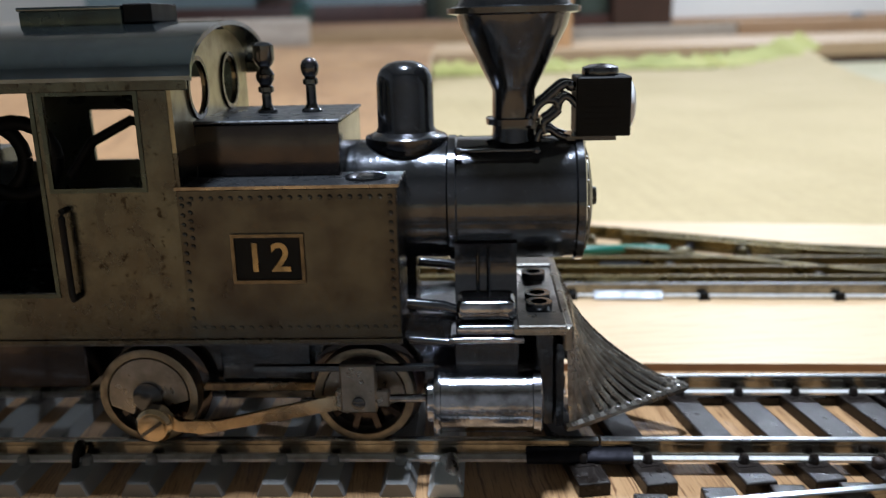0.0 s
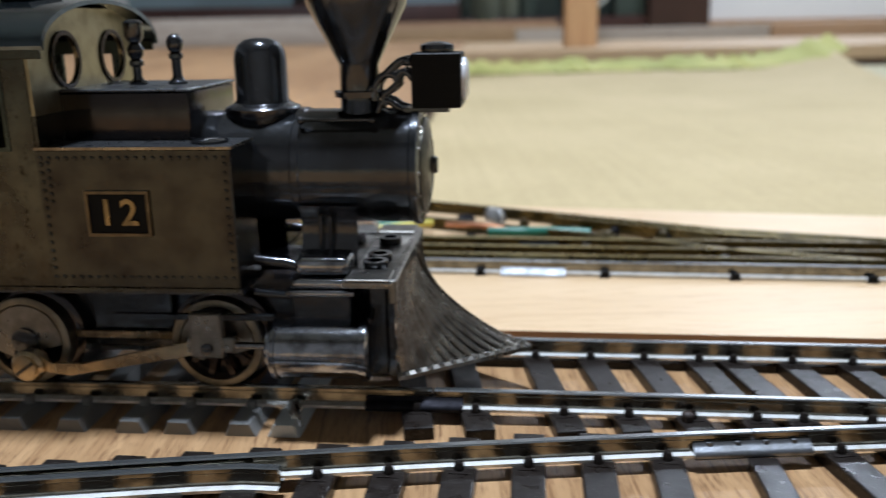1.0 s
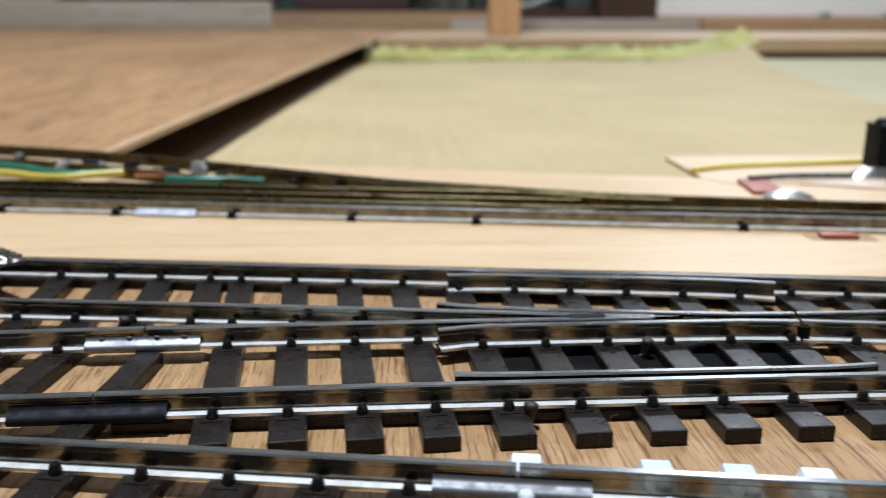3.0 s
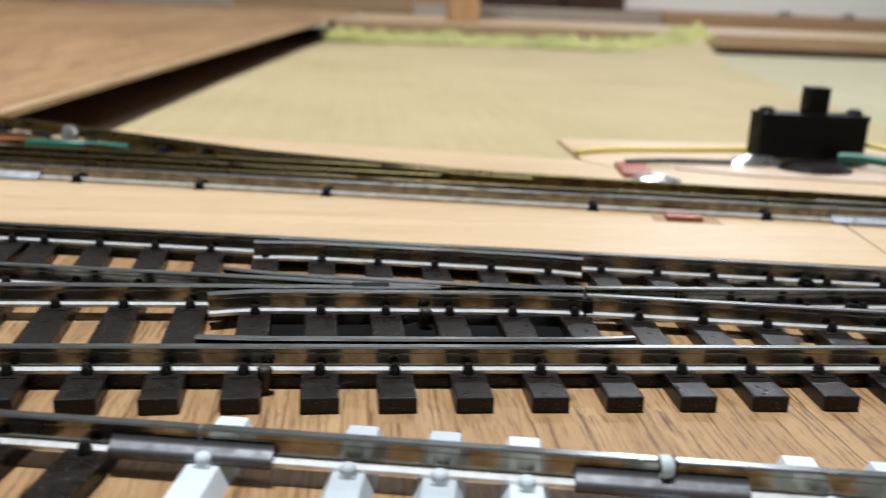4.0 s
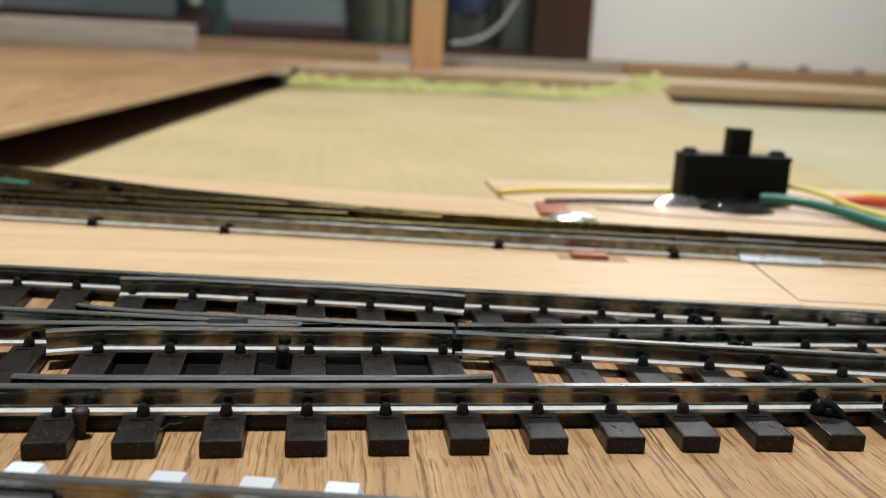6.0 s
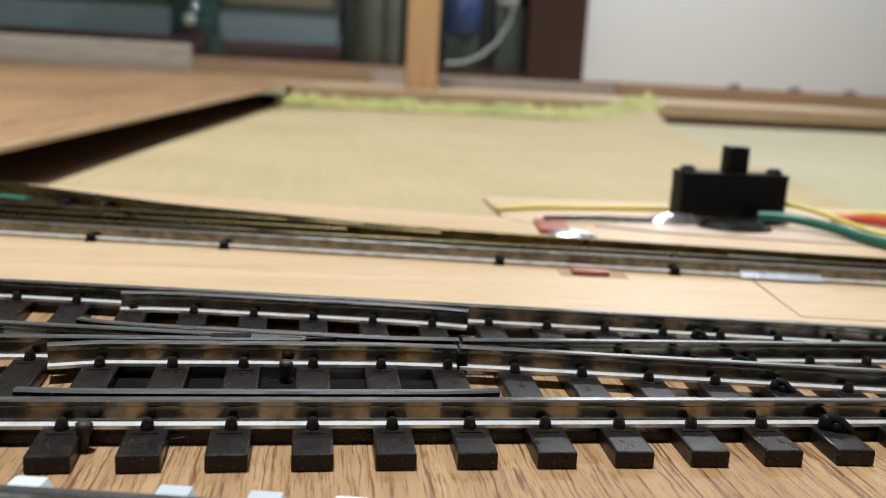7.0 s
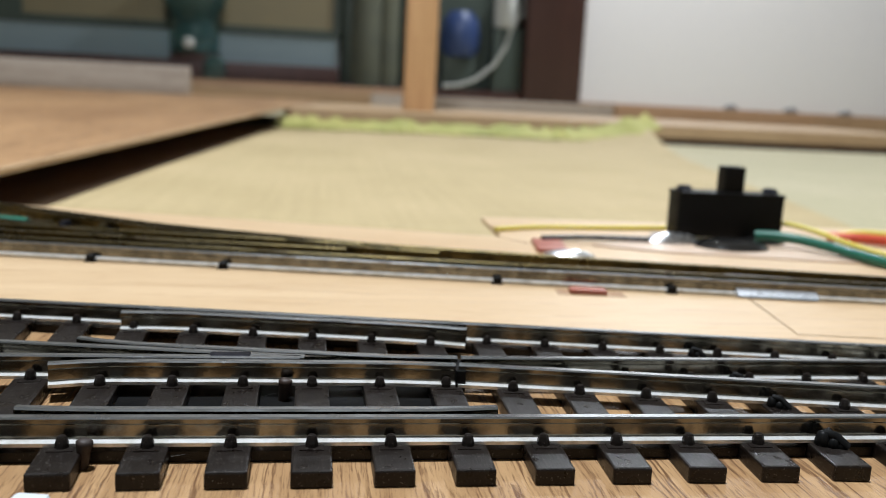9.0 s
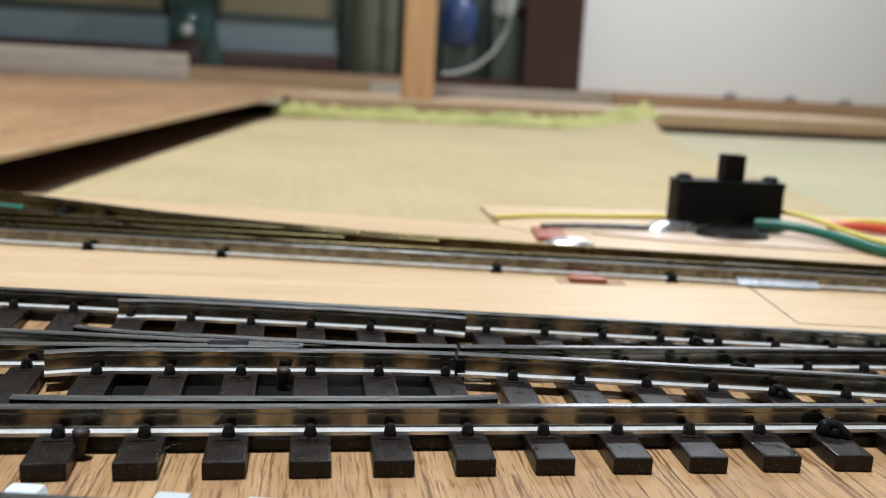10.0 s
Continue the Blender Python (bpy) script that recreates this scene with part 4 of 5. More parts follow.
cable("green_cable", [(-14.0, 13.9, 0.36), (-12.4, 13.3, 0.42), (-11.3, 12.9, 0.40), (-10.5, 12.45, 0.36), (-9.8, 12.3, 0.34), (-9.0, 12.6, 0.34)], 0.085, GREEN_WIRE, "green insulated wire beside the brass rails")
cable("green_cable", [(-7.6, 11.55, 0.32), (-6.9, 11.4, 0.34), (-6.2, 11.45, 0.32), (-5.4, 11.3, 0.30)], 0.10, GREEN_WIRE, "short green wire soldered between the brass rails")
cable("copper_wire", [(-8.5, 12.3, 0.33), (-7.8, 12.0, 0.36), (-7.2, 11.75, 0.32)], 0.06, BARE_COPPER, "short bare copper wire soldered to the brass rails")
LUMPS = [(-10.6, 13.7, 0.95), (-10.1, 14.0, 0.9), (-8.1, 12.6, 0.85), (-7.3, 13.4, 1.0), (-5.1, 11.3, 0.7), (-6.0, 10.65, 0.6), (-5.6, 10.58, 0.55)]
for i in range(34):
    x = -14.0 + i * 0.34 + rng.uniform(-0.35, 0.35)
    LUMPS.append((x, a_rail(x) - rng.uniform(-0.2, 1.9), rng.uniform(0.28, 0.70)))
for x, y, s in LUMPS:
    o = thing("solder_lump", x, y, 0.117, rng.uniform(0, 180), "small lump of solder on the brass rails", "solder", "solder lumps")
    part("lump", lathe([(0.26, 0), (0.25, 0.16), (0.17, 0.30), (0, 0.34)], 12, Matrix.Diagonal((s * 1.6, s * 0.8, s, 1))), (SOLDER, JOINER_DARK, BRASS_RAIL)[rng.randrange(3)], o)

fluff = thing("dust_fibres", 0, 0, 0, 0, "fine grey dust fibres caught on the sleepers", "dust", kind="stuff")
rng = random.Random(21)
bm = bmesh.new()
for i in range(34):
    x, y = rng.uniform(-3, 7), rng.choice((-0.5, -0.3, 0.4, 1.3, 1.6, 2.4, 3.2)) + rng.uniform(-0.15, 0.15)
    if i < 6:
        x, y = -0.30 + rng.uniform(-0.25, 0.45), -0.18 + rng.uniform(-0.22, 0.08)
    z = 0.165 if rng.random() < 0.5 else 0.006
    a, l = rng.uniform(0, 6.28), rng.uniform(0.06, 0.22)
    c = rng.uniform(-0.05, 0.05)
    rod(bm, [(x, y, z), (x + l * 0.5 * math.cos(a) + c, y + l * 0.5 * math.sin(a) - c, z + rng.uniform(0, 0.08)), (x + l * math.cos(a), y + l * math.sin(a), z)], 0.0008, 3)
part("fibre", bm, TIE_SHADE_AND_GREY, fluff, smooth=0)

# ---------------------------------------------------------------- the tank locomotive
SIDE = metal("bronzed_brass_plate", (0.104, 0.110, 0.092), (0.068, 0.065, 0.053), (0.17, 0.32), 420, 0.9, 0.95, None, 0.0, 0.25, (0.070, 0.064, 0.052))
TANK = metal("dark_bronzed_tank_plate", (0.078, 0.080, 0.070), (0.046, 0.041, 0.036), (0.14, 0.28), 230, 0.9, 0.95, (0.085, 0.072, 0.054), 0.0, 0.25)
CAB_GREEN = metal("green_black_patina", (0.072, 0.088, 0.076), (0.050, 0.056, 0.048), (0.22, 0.40), 300, 0.8, 0.9, None, 0.0, 0.2)
ROOF = metal("polished_blackened_roof", (0.130, 0.165, 0.180), (0.075, 0.090, 0.098), (0.08, 0.20), 200, 0.8, 0.95, (0.16, 0.16, 0.16), 0.3, 0.2)
DUSTY = metal("dusty_blackened_top", (0.105, 0.110, 0.118), (0.060, 0.060, 0.062), (0.20, 0.46), 420, 0.9, 0.85, (0.36, 0.36, 0.37), 0.0, 0.6)
BROWNED = metal("browned_brass", (0.056, 0.048, 0.047), (0.036, 0.032, 0.034), (0.12, 0.24), 300, 0.7, 0.95, None, 0.2, 0.2)
# yellowish brass of the cab ends, lightened for the bright mat they face
SPECTACLE = metal("mat_lit_brass_plate", (0.36, 0.32, 0.21), (0.22, 0.19, 0.12), (0.28, 0.42), 420, 0.7)
WORN_EDGE = metal("rubbed_plate_edge", (0.42, 0.36, 0.27), (0.18, 0.14, 0.10), (0.2, 0.35), 420, 0.8)
BLACKED = metal("blackened_brass", (0.078, 0.083, 0.092), (0.052, 0.051, 0.054), (0.07, 0.26), 260, 0.8, 0.9, (0.13, 0.135, 0.15), 0.25, 0.6)
POLISHED = metal("dark_polished_steel", (0.42, 0.44, 0.49), (0.09, 0.088, 0.09), (0.05, 0.15), 420, 0.9, 1.0, None, 0.0, 0.7)
WHEEL = metal("dull_wheel_metal", (0.27, 0.245, 0.195), (0.11, 0.095, 0.07), (0.32, 0.5), 500, 0.7)
ROD = metal("worn_rod_metal", (0.56, 0.44, 0.28), (0.085, 0.075, 0.062), (0.18, 0.34), 170, 1.0)
PEWTER = metal("grey_cast_metal", (0.29, 0.275, 0.25), (0.15, 0.14, 0.125), (0.24, 0.40), 500, 0.7, 1.0, None, 0.0, 0.4)
PILOT = metal("dull_pilot_casting", (0.47, 0.44, 0.395), (0.19, 0.168, 0.145), (0.18, 0.42), 420, 1.0, 1.0, None, 0.0, 1.6)
DOOR = metal("dark_door_casting", (0.088, 0.084, 0.070), (0.050, 0.047, 0.042), (0.28, 0.42), 500, 0.7)
PILOT_FOOT = metal("rubbed_pilot_edge", (0.62, 0.61, 0.60), (0.28, 0.27, 0.25), (0.14, 0.28), 500, 0.6)
RIM = metal("dull_bronze_rim", (0.17, 0.135, 0.085), (0.09, 0.07, 0.045), (0.3, 0.45), 900, 0.6)
GOLD = metal("gilt_brass", (0.34, 0.26, 0.13), (0.07, 0.055, 0.035), (0.25, 0.4), 500, 0.6)
LENS = plastic("milky_lens", (0.72, 0.73, 0.75), (0.78, 0.78, 0.80), (0.12, 0.2), 200)

loco = thing("tank_locomotive", -11.0, 4.38, TOP, -6.8, "dark bronze and black model steam tank locomotive on rails", "locomotive")
HW = 1.41
ROUND_X = Matrix.Rotation(math.pi / 2, 4, "Y")
ROUND_Y = Matrix.Rotation(math.pi / 2, 4, "X")


def wall_with_holes(x0, x1, z0, z1, holes, y, t):
    """An upright plate in the xz plane at y, with rectangular openings, built from strips."""
    bm = bmesh.new()
    xs = sorted({x0, x1, *[h[0] for h in holes], *[h[1] for h in holes]})
    zs = sorted({z0, z1, *[h[2] for h in holes], *[h[3] for h in holes]})
    grid_v = {}

    def vert(i, k, s):
        if (i, k, s) not in grid_v:
            grid_v[(i, k, s)] = bm.verts.new((xs[i], y + s * t, zs[k]))
        return grid_v[(i, k, s)]

    solid = set()
    for i in range(len(xs) - 1):
        for k in range(len(zs) - 1):
            cx, cz = (xs[i] + xs[i + 1]) / 2, (zs[k] + zs[k + 1]) / 2
            if not any(h[0] < cx < h[1] and h[2] < cz < h[3] for h in holes):
                solid.add((i, k))
    for i, k in solid:
        for s in (0, 1):
            bm.faces.new((vert(i, k, s), vert(i + 1, k, s), vert(i + 1, k + 1, s), vert(i, k + 1, s)))
        for di, dk, a, b in ((-1, 0, (0, 0), (0, 1)), (1, 0, (1, 0), (1, 1)), (0, -1, (0, 0), (1, 0)), (0, 1, (0, 1), (1, 1))):
            if (i + di, k + dk) not in solid:
                bm.faces.new((vert(i + a[0], k + a[1], 0), vert(i + b[0], k + b[1], 0), vert(i + b[0], k + b[1], 1), vert(i + a[0], k + a[1], 1)))
    return bm


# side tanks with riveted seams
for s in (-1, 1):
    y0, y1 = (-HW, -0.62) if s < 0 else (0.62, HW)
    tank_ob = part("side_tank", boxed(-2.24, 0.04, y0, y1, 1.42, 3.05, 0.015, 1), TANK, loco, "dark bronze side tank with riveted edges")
    part("tank_top", boxed(-2.24, 0.05, min(y0, y1), max(y0, y1), 3.048, 3.075, 0.01, 1), DUSTY, tank_ob, "blackened tank top")
    part("plate_edge", boxed(-2.24, 0.052, min(s * HW, s * (HW + 0.012)), max(s * HW, s * (HW + 0.012)), 3.045, 3.078), WORN_EDGE, tank_ob, "rubbed bright edge", smooth=0)
    part("plate_edge", boxed(0.050, 0.062, y0, y1, 3.045, 3.078), WORN_EDGE, tank_ob, "rubbed bright edge", smooth=0)
    riv = lathe([(0.029, 0), (0.025, 0.009), (0.013, 0.015), (0, 0.017)], 7)
    bmesh.ops.transform(riv, matrix=Matrix.Rotation(-s * math.pi / 2, 4, "X"), verts=riv.verts)
    riv_me = finish(riv, 0)
    riv_me.materials.append(TANK)
    for i in range(22):
        part("rivet", riv_me, None, tank_ob, at=cmpose(-2.18 + i * 0.1024, s * HW, 2.955))
        if s < 0:
            part("rivet", riv_me, None, tank_ob, at=cmpose(-2.18 + i * 0.1024, s * HW, 1.55))
    for i in range(13):
        for x in (-2.18, -0.03):
            part("rivet", riv_me, None, tank_ob, at=cmpose(x, s * HW, 1.66 + i * 0.102))
    for i in range(6):
        part("rivet", riv_me, None, tank_ob, at=cmpose(-2.10, s * HW, 2.45 + i * 0.09))
    part("filler_cap", lathe([(0.22, 0), (0.22, 0.03), (0.17, 0.05), (0, 0.06)], 20, Matrix.Translation((-0.32, s * 1.02, 3.072))), BLACKED, tank_ob)
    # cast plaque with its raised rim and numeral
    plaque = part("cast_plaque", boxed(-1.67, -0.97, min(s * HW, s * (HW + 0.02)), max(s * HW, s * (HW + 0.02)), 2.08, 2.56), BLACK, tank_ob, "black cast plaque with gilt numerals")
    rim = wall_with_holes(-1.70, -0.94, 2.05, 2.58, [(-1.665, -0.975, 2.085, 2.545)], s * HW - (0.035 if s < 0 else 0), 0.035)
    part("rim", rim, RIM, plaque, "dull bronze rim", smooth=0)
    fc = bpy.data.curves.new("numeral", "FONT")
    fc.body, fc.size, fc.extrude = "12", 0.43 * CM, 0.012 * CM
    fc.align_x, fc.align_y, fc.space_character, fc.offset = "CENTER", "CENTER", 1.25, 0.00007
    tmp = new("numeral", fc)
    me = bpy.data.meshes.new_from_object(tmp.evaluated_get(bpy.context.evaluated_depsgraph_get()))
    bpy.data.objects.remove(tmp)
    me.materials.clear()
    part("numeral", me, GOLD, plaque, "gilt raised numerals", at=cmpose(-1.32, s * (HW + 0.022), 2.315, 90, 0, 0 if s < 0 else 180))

# cab
cab = part("cab", boxed(-6.15, -2.24, -HW + 0.03, HW - 0.03, 1.42, 1.50), SIDE, loco, "dark bronze cab with open door and windows")
CAB_HOLES = [(-3.49, -2.56, 3.08, 4.02), (-4.45, -3.63, 1.95, 4.06)]
FAR_HOLES = [(-3.30, -2.56, 3.08, 4.02), (-4.32, -3.52, 2.95, 3.62), (-5.65, -4.98, 2.95, 3.9)]
for s in (-1, 1):
    y = -HW if s < 0 else HW - 0.045
    holes = CAB_HOLES if s < 0 else FAR_HOLES
    part("cab_side", wall_with_holes(-6.15, -2.22, 1.42, 4.20, holes, y, 0.045), SIDE if s < 0 else CAB_GREEN, cab, smooth=0)
    yo = -HW - 0.012 if s < 0 else HW
    for h in holes:
        part("window_surround", wall_with_holes(h[0] - 0.045, h[1] + 0.045, h[2] - 0.045, h[3] + 0.045, [h], yo, 0.012), CAB_GREEN, cab, smooth=0)
    bm = bmesh.new()
    x = -3.40
    rod(bm, [(x, s * HW, 2.86), (x, s * (HW + 0.10), 2.86), (x, s * (HW + 0.12), 2.80), (x, s * (HW + 0.12), 1.98), (x, s * (HW + 0.10), 1.92), (x, s * HW, 1.92)], 0.036, 8)
    part("handrail", bm, BLACK, cab, "black handrail", smooth=60)
    part("running_strip", boxed(-6.15, 0.04, min(s * HW, s * (HW + 0.03)), max(s * HW, s * (HW + 0.03)), 1.385, 1.425), SIDE, cab, smooth=0)
# arched roof with eaves
def roof_z(y):
    return 4.20 + 0.52 * (1 - (y / 1.52) ** 2) ** 0.5 if abs(y) < 1.52 else 4.20


bm = bmesh.new()
ys = [-1.53 * math.cos(math.pi * i / 28) for i in range(29)]
prof = [(y, roof_z(y)) for y in ys]
rows = []
for x in (-6.45, -1.92):
    rows.append(([bm.verts.new((x, y, z)) for y, z in prof], [bm.verts.new((x, y * 0.975, z - 0.05)) for y, z in prof]))
for k in (0, 1):
    a, b = rows[0][k], rows[1][k]
    for i in range(28):
        bm.faces.new((a[i], a[i + 1], b[i + 1], b[i]))
for a, b in rows:
    for i in range(28):
        bm.faces.new((a[i], a[i + 1], b[i + 1], b[i]))
for i in (0, 28):
    bm.faces.new((rows[0][0][i], rows[0][1][i], rows[1][1][i], rows[1][0][i]))
part("roof", bm, ROOF, cab, "blackened arched cab roof", smooth=40)
for s in (-1, 1):
    part("eave_strip", boxed(-6.4, -1.98, min(s * 1.44, s * 1.50), max(s * 1.44, s * 1.50), 4.06, 4.20, 0.01, 1), SIDE, cab)
# front and rear cab walls with two round windows each
for x in (-2.22, -6.14):
    bm = bmesh.new()
    n = 24
    for s in (-1, 1):
        cy, cz, rad = s * 0.60, 4.02, 0.30
        ring_i = [bm.verts.new((x, cy + rad * math.cos(2 * math.pi * i / n), cz + rad * math.sin(2 * math.pi * i / n))) for i in range(n)]
        ring_o = []
        for i in range(n):
            c, q = math.cos(2 * math.pi * i / n), math.sin(2 * math.pi * i / n)
            k = max(abs(c), abs(q))
            oy, oz = cy + s * 0.0 + c / k * (0.62 if s * c < 0 else 0.80), cz + q / k * 0.60
            oy = max(min(oy, 1.40), -1.40)
            if s < 0:
                oy = min(oy, 0.0)
            else:
                oy = max(oy, 0.0)
            oz = min(oz, roof_z(oy) - 0.03) if q > 0 else oz
            ring_o.append(bm.verts.new((x, oy, oz)))
        for i in range(n):
            bm.faces.new((ring_i[i], ring_i[(i + 1) % n], ring_o[(i + 1) % n], ring_o[i]))
    r = bmesh.ops.extrude_face_region(bm, geom=list(bm.faces))
    bmesh.ops.translate(bm, vec=(0.045, 0, 0), verts=[g for g in r["geom"] if isinstance(g, bmesh.types.BMVert)])
    part("cab_end", bm, SPECTACLE, cab, smooth=0)
    for s in (-1, 1):
        part("cab_end_lower", boxed(x, x + 0.045, s * 1.40 if s < 0 else 0.66, -0.66 if s < 0 else 1.40, 1.5, 3.43), SIDE, cab, smooth=0)
        part("window_ring", lathe([(0.34, 0), (0.34, 0.03), (0.29, 0.03), (0.29, 0)], 24, Matrix.Translation((x + 0.045, s * 0.60, 4.02)) @ ROUND_X, closed=False), BROWNED, cab, "dark window ring")
# inside the cab: backhead, bent pipes, hand wheel
part("backhead", lathe([(0.66, 0), (0.66, 0.35), (0.60, 0.40), (0, 0.42)], 28, Matrix.Translation((-2.26, 0, 2.66)) @ Matrix.Rotation(-math.pi / 2, 4, "Y")), BLACKED, cab, "black boiler backhead")
bm = bmesh.new()
rod(bm, [(-2.7, 0.3, 3.0), (-2.9, 0.2, 3.5), (-3.2, 0.0, 3.62), (-3.6, -0.2, 3.40), (-3.9, -0.2, 3.0)], 0.06, 8)
rod(bm, [(-2.6, -0.4, 3.0), (-2.75, -0.3, 3.7), (-3.3, -0.1, 3.85)], 0.05, 8)
part("steam_pipe", bm, BLACK, cab, "black bent pipe", smooth=60)
for x in (-4.38, -4.75):
    bm = bmesh.new()
    rod(bm, [(0.42 * math.cos(a * math.pi / 10), 0, 0.42 * math.sin(a * math.pi / 10)) for a in range(20)] + [(0.42, 0, 0)], 0.085, 8)
    part("hand_wheel", bm, BLACK, cab, "black hand wheel", smooth=60, at=cmpose(x, -0.45, 3.25, 0, 0, 15))
part("coal_bunker", boxed(-6.08, -5.3, -1.3, 1.3, 1.5, 3.2), BLACKED, cab, "blackened bunker")
# roof hatch
hatch = part("roof_hatch", boxed(-4.12, -2.98, -0.44, 0.44, 4.69, 4.86, 0.012, 2), CAB_GREEN, cab, "box-shaped roof hatch")
part("lid", boxed(-4.14, -2.98, -0.46, 0.46, 4.86, 4.905, 0.018, 2), ROOF, hatch, "blackened hatch lid")
part("end_flap", boxed(-2.978, -2.66, -0.40, 0.40, 4.72, 4.92, 0.012, 1), BLACK, hatch, "dull black open end")
for x in (-3.95, -3.30):
    part("hatch_foot", boxed(x, x + 0.26, -0.40, 0.40, 4.64, 4.692), BLACKED, hatch)

# boiler, smokebox and fittings
BZ = 2.64
boiler = part("boiler", lathe([(0.70, -2.3), (0.70, 0.50)], 48, Matrix.Translation((0, 0, BZ)) @ ROUND_X), BLACKED, loco, "glossy black boiler")
smokebox = part("smokebox", lathe([(0.715, 0.50), (0.735, 0.52), (0.735, 0.60), (0.715, 0.62), (0.715, 1.93), (0.745, 1.95), (0.745, 2.03), (0.70, 2.05), (0.60, 2.06)], 48, Matrix.Translation((0, 0, BZ)) @ ROUND_X), BLACKED, boiler, "glossy black smokebox with raised bands")
door = part("smokebox_door", lathe([(0.60, 2.05), (0.60, 2.08), (0.52, 2.11), (0.50, 2.10), (0.36, 2.14), (0.34, 2.125), (0.12, 2.16), (0.10, 2.22), (0, 2.23)], 40, Matrix.Translation((0, 0, BZ)) @ ROUND_X), DOOR, boiler, "grey ringed smokebox door")
bm = bmesh.new()
for s in (-1, 1):
    yb, zb = s * 0.50, BZ + 0.58
    rod(bm, [(0.62, yb, zb), (0.64, yb * 1.08, zb + 0.05), (1.50, yb * 1.08, zb + 0.05), (1.52, yb, zb)], 0.022, 8)
    for x in (0.64, 1.50):
        lathe([(0, -0.05), (0.04, -0.03), (0.05, 0), (0.04, 0.03), (0, 0.05)], 10, Matrix.Translation((x, yb * 1.06, zb + 0.04)), bm)
part("boiler_handrail", bm, BLACKED, boiler, "black handrail with knobs", smooth=50)
# bolts round the smokebox front ring
bm = lathe([(0.022, 0), (0.022, 0.02), (0, 0.025)], 6, Matrix.Rotation(math.pi / 2, 4, "Y"))
bolt_me = finish(bm, 0)
bolt_me.materials.append(PEWTER)
for i in range(14):
    a = 2 * math.pi * i / 14
    part("bolt", bolt_me, None, boiler, at=cmpose(2.05, 0.655 * math.cos(a), BZ + 0.655 * math.sin(a)))

part("steam_dome", lathe([(0.36, -0.36), (0.40, -0.20), (0.45, -0.09), (0.475, -0.02), (0.475, 0.035), (0.455, 0.055), (0.40, 0.075), (0.35, 0.10), (0.325, 0.15), (0.325, 0.62), (0.31, 0.72), (0.27, 0.80), (0.19, 0.86), (0.10, 0.885), (0, 0.89)], 40, Matrix.Translation((0.03, 0, 3.34))), BLACKED, boiler, "glossy black steam dome")
stack_ob = part("smokestack", lathe([(0.30, -0.10), (0.27, 0.0), (0.245, 0.06), (0.245, 0.17), (0.315, 0.18), (0.32, 0.25), (0.245, 0.26), (0.24, 0.56), (0.27, 0.62), (0.60, 1.26), (0.63, 1.38), (0.74, 1.40), (0.745, 1.46), (0.64, 1.48), (0.60, 1.56), (0.42, 1.88), (0.40, 1.90), (0.36, 1.88), (0.0, 1.70)], 44, Matrix.Translation((1.27, 0, 3.32))), BLACKED, boiler, "black diamond smokestack")

# long box between dome and cab, with two whistles
turret = part("sand_box", boxed(-2.20, -0.62, -0.82, 0.82, 3.06, 3.64, 0.035, 3), BROWNED, loco, "browned metal box on the boiler top")
part("lid", boxed(-2.20, -0.60, -0.84, 0.84, 3.642, 3.678, 0.014, 1), DUSTY, turret, "blackened lid")
WHISTLES = ((-1.57, [(0.115, 0), (0.115, 0.03), (0.07, 0.06), (0.055, 0.10), (0.055, 0.22), (0.09, 0.24), (0.09, 0.29), (0.06, 0.31), (0.10, 0.37), (0.108, 0.43), (0.075, 0.49), (0.06, 0.51), (0.09, 0.54), (0.12, 0.60), (0.12, 0.76), (0.08, 0.79), (0, 0.80)]),
            (-1.05, [(0.12, 0), (0.12, 0.03), (0.08, 0.06), (0.06, 0.10), (0.058, 0.30), (0.088, 0.32), (0.088, 0.37), (0.06, 0.39), (0.088, 0.42), (0.104, 0.47), (0.104, 0.53), (0.08, 0.58), (0.04, 0.61), (0, 0.615)]))
for x, outline in WHISTLES:
    part("whistle", lathe(outline, 20, Matrix.Translation((x, 0, 3.676))), BLACKED, turret, "black turned whistle")

# headlamp on its scrolled bracket
lamp_ob = part("headlamp", boxed(1.95, 2.55, -0.30, 0.30, 3.37, 4.02, 0.015, 1), BLACK, loco, "black box headlamp with pale lens")
part("cap", lathe([(0.20, 4.01), (0.21, 4.06), (0.20, 4.11), (0.12, 4.14), (0, 4.15)], 24, Matrix.Translation((2.24, 0, 0))), BLACKED, lamp_ob)
part("lens", lathe([(0.26, 0), (0.26, 0.04), (0.20, 0.07), (0, 0.08)], 28, Matrix.Translation((2.55, 0, 3.70)) @ ROUND_X), LENS, lamp_ob, "milky lens")
part("base_plate", boxed(1.85, 2.40, -0.26, 0.26, 3.32, 3.37), BLACKED, lamp_ob)
for i in range(9):
    for s in (-1, 1):
        part("fin", boxed(2.02, 2.48, min(s * 0.30, s * 0.306), max(s * 0.30, s * 0.306), 3.43 + i * 0.062, 3.45 + i * 0.062), BLACK, lamp_ob, smooth=0)
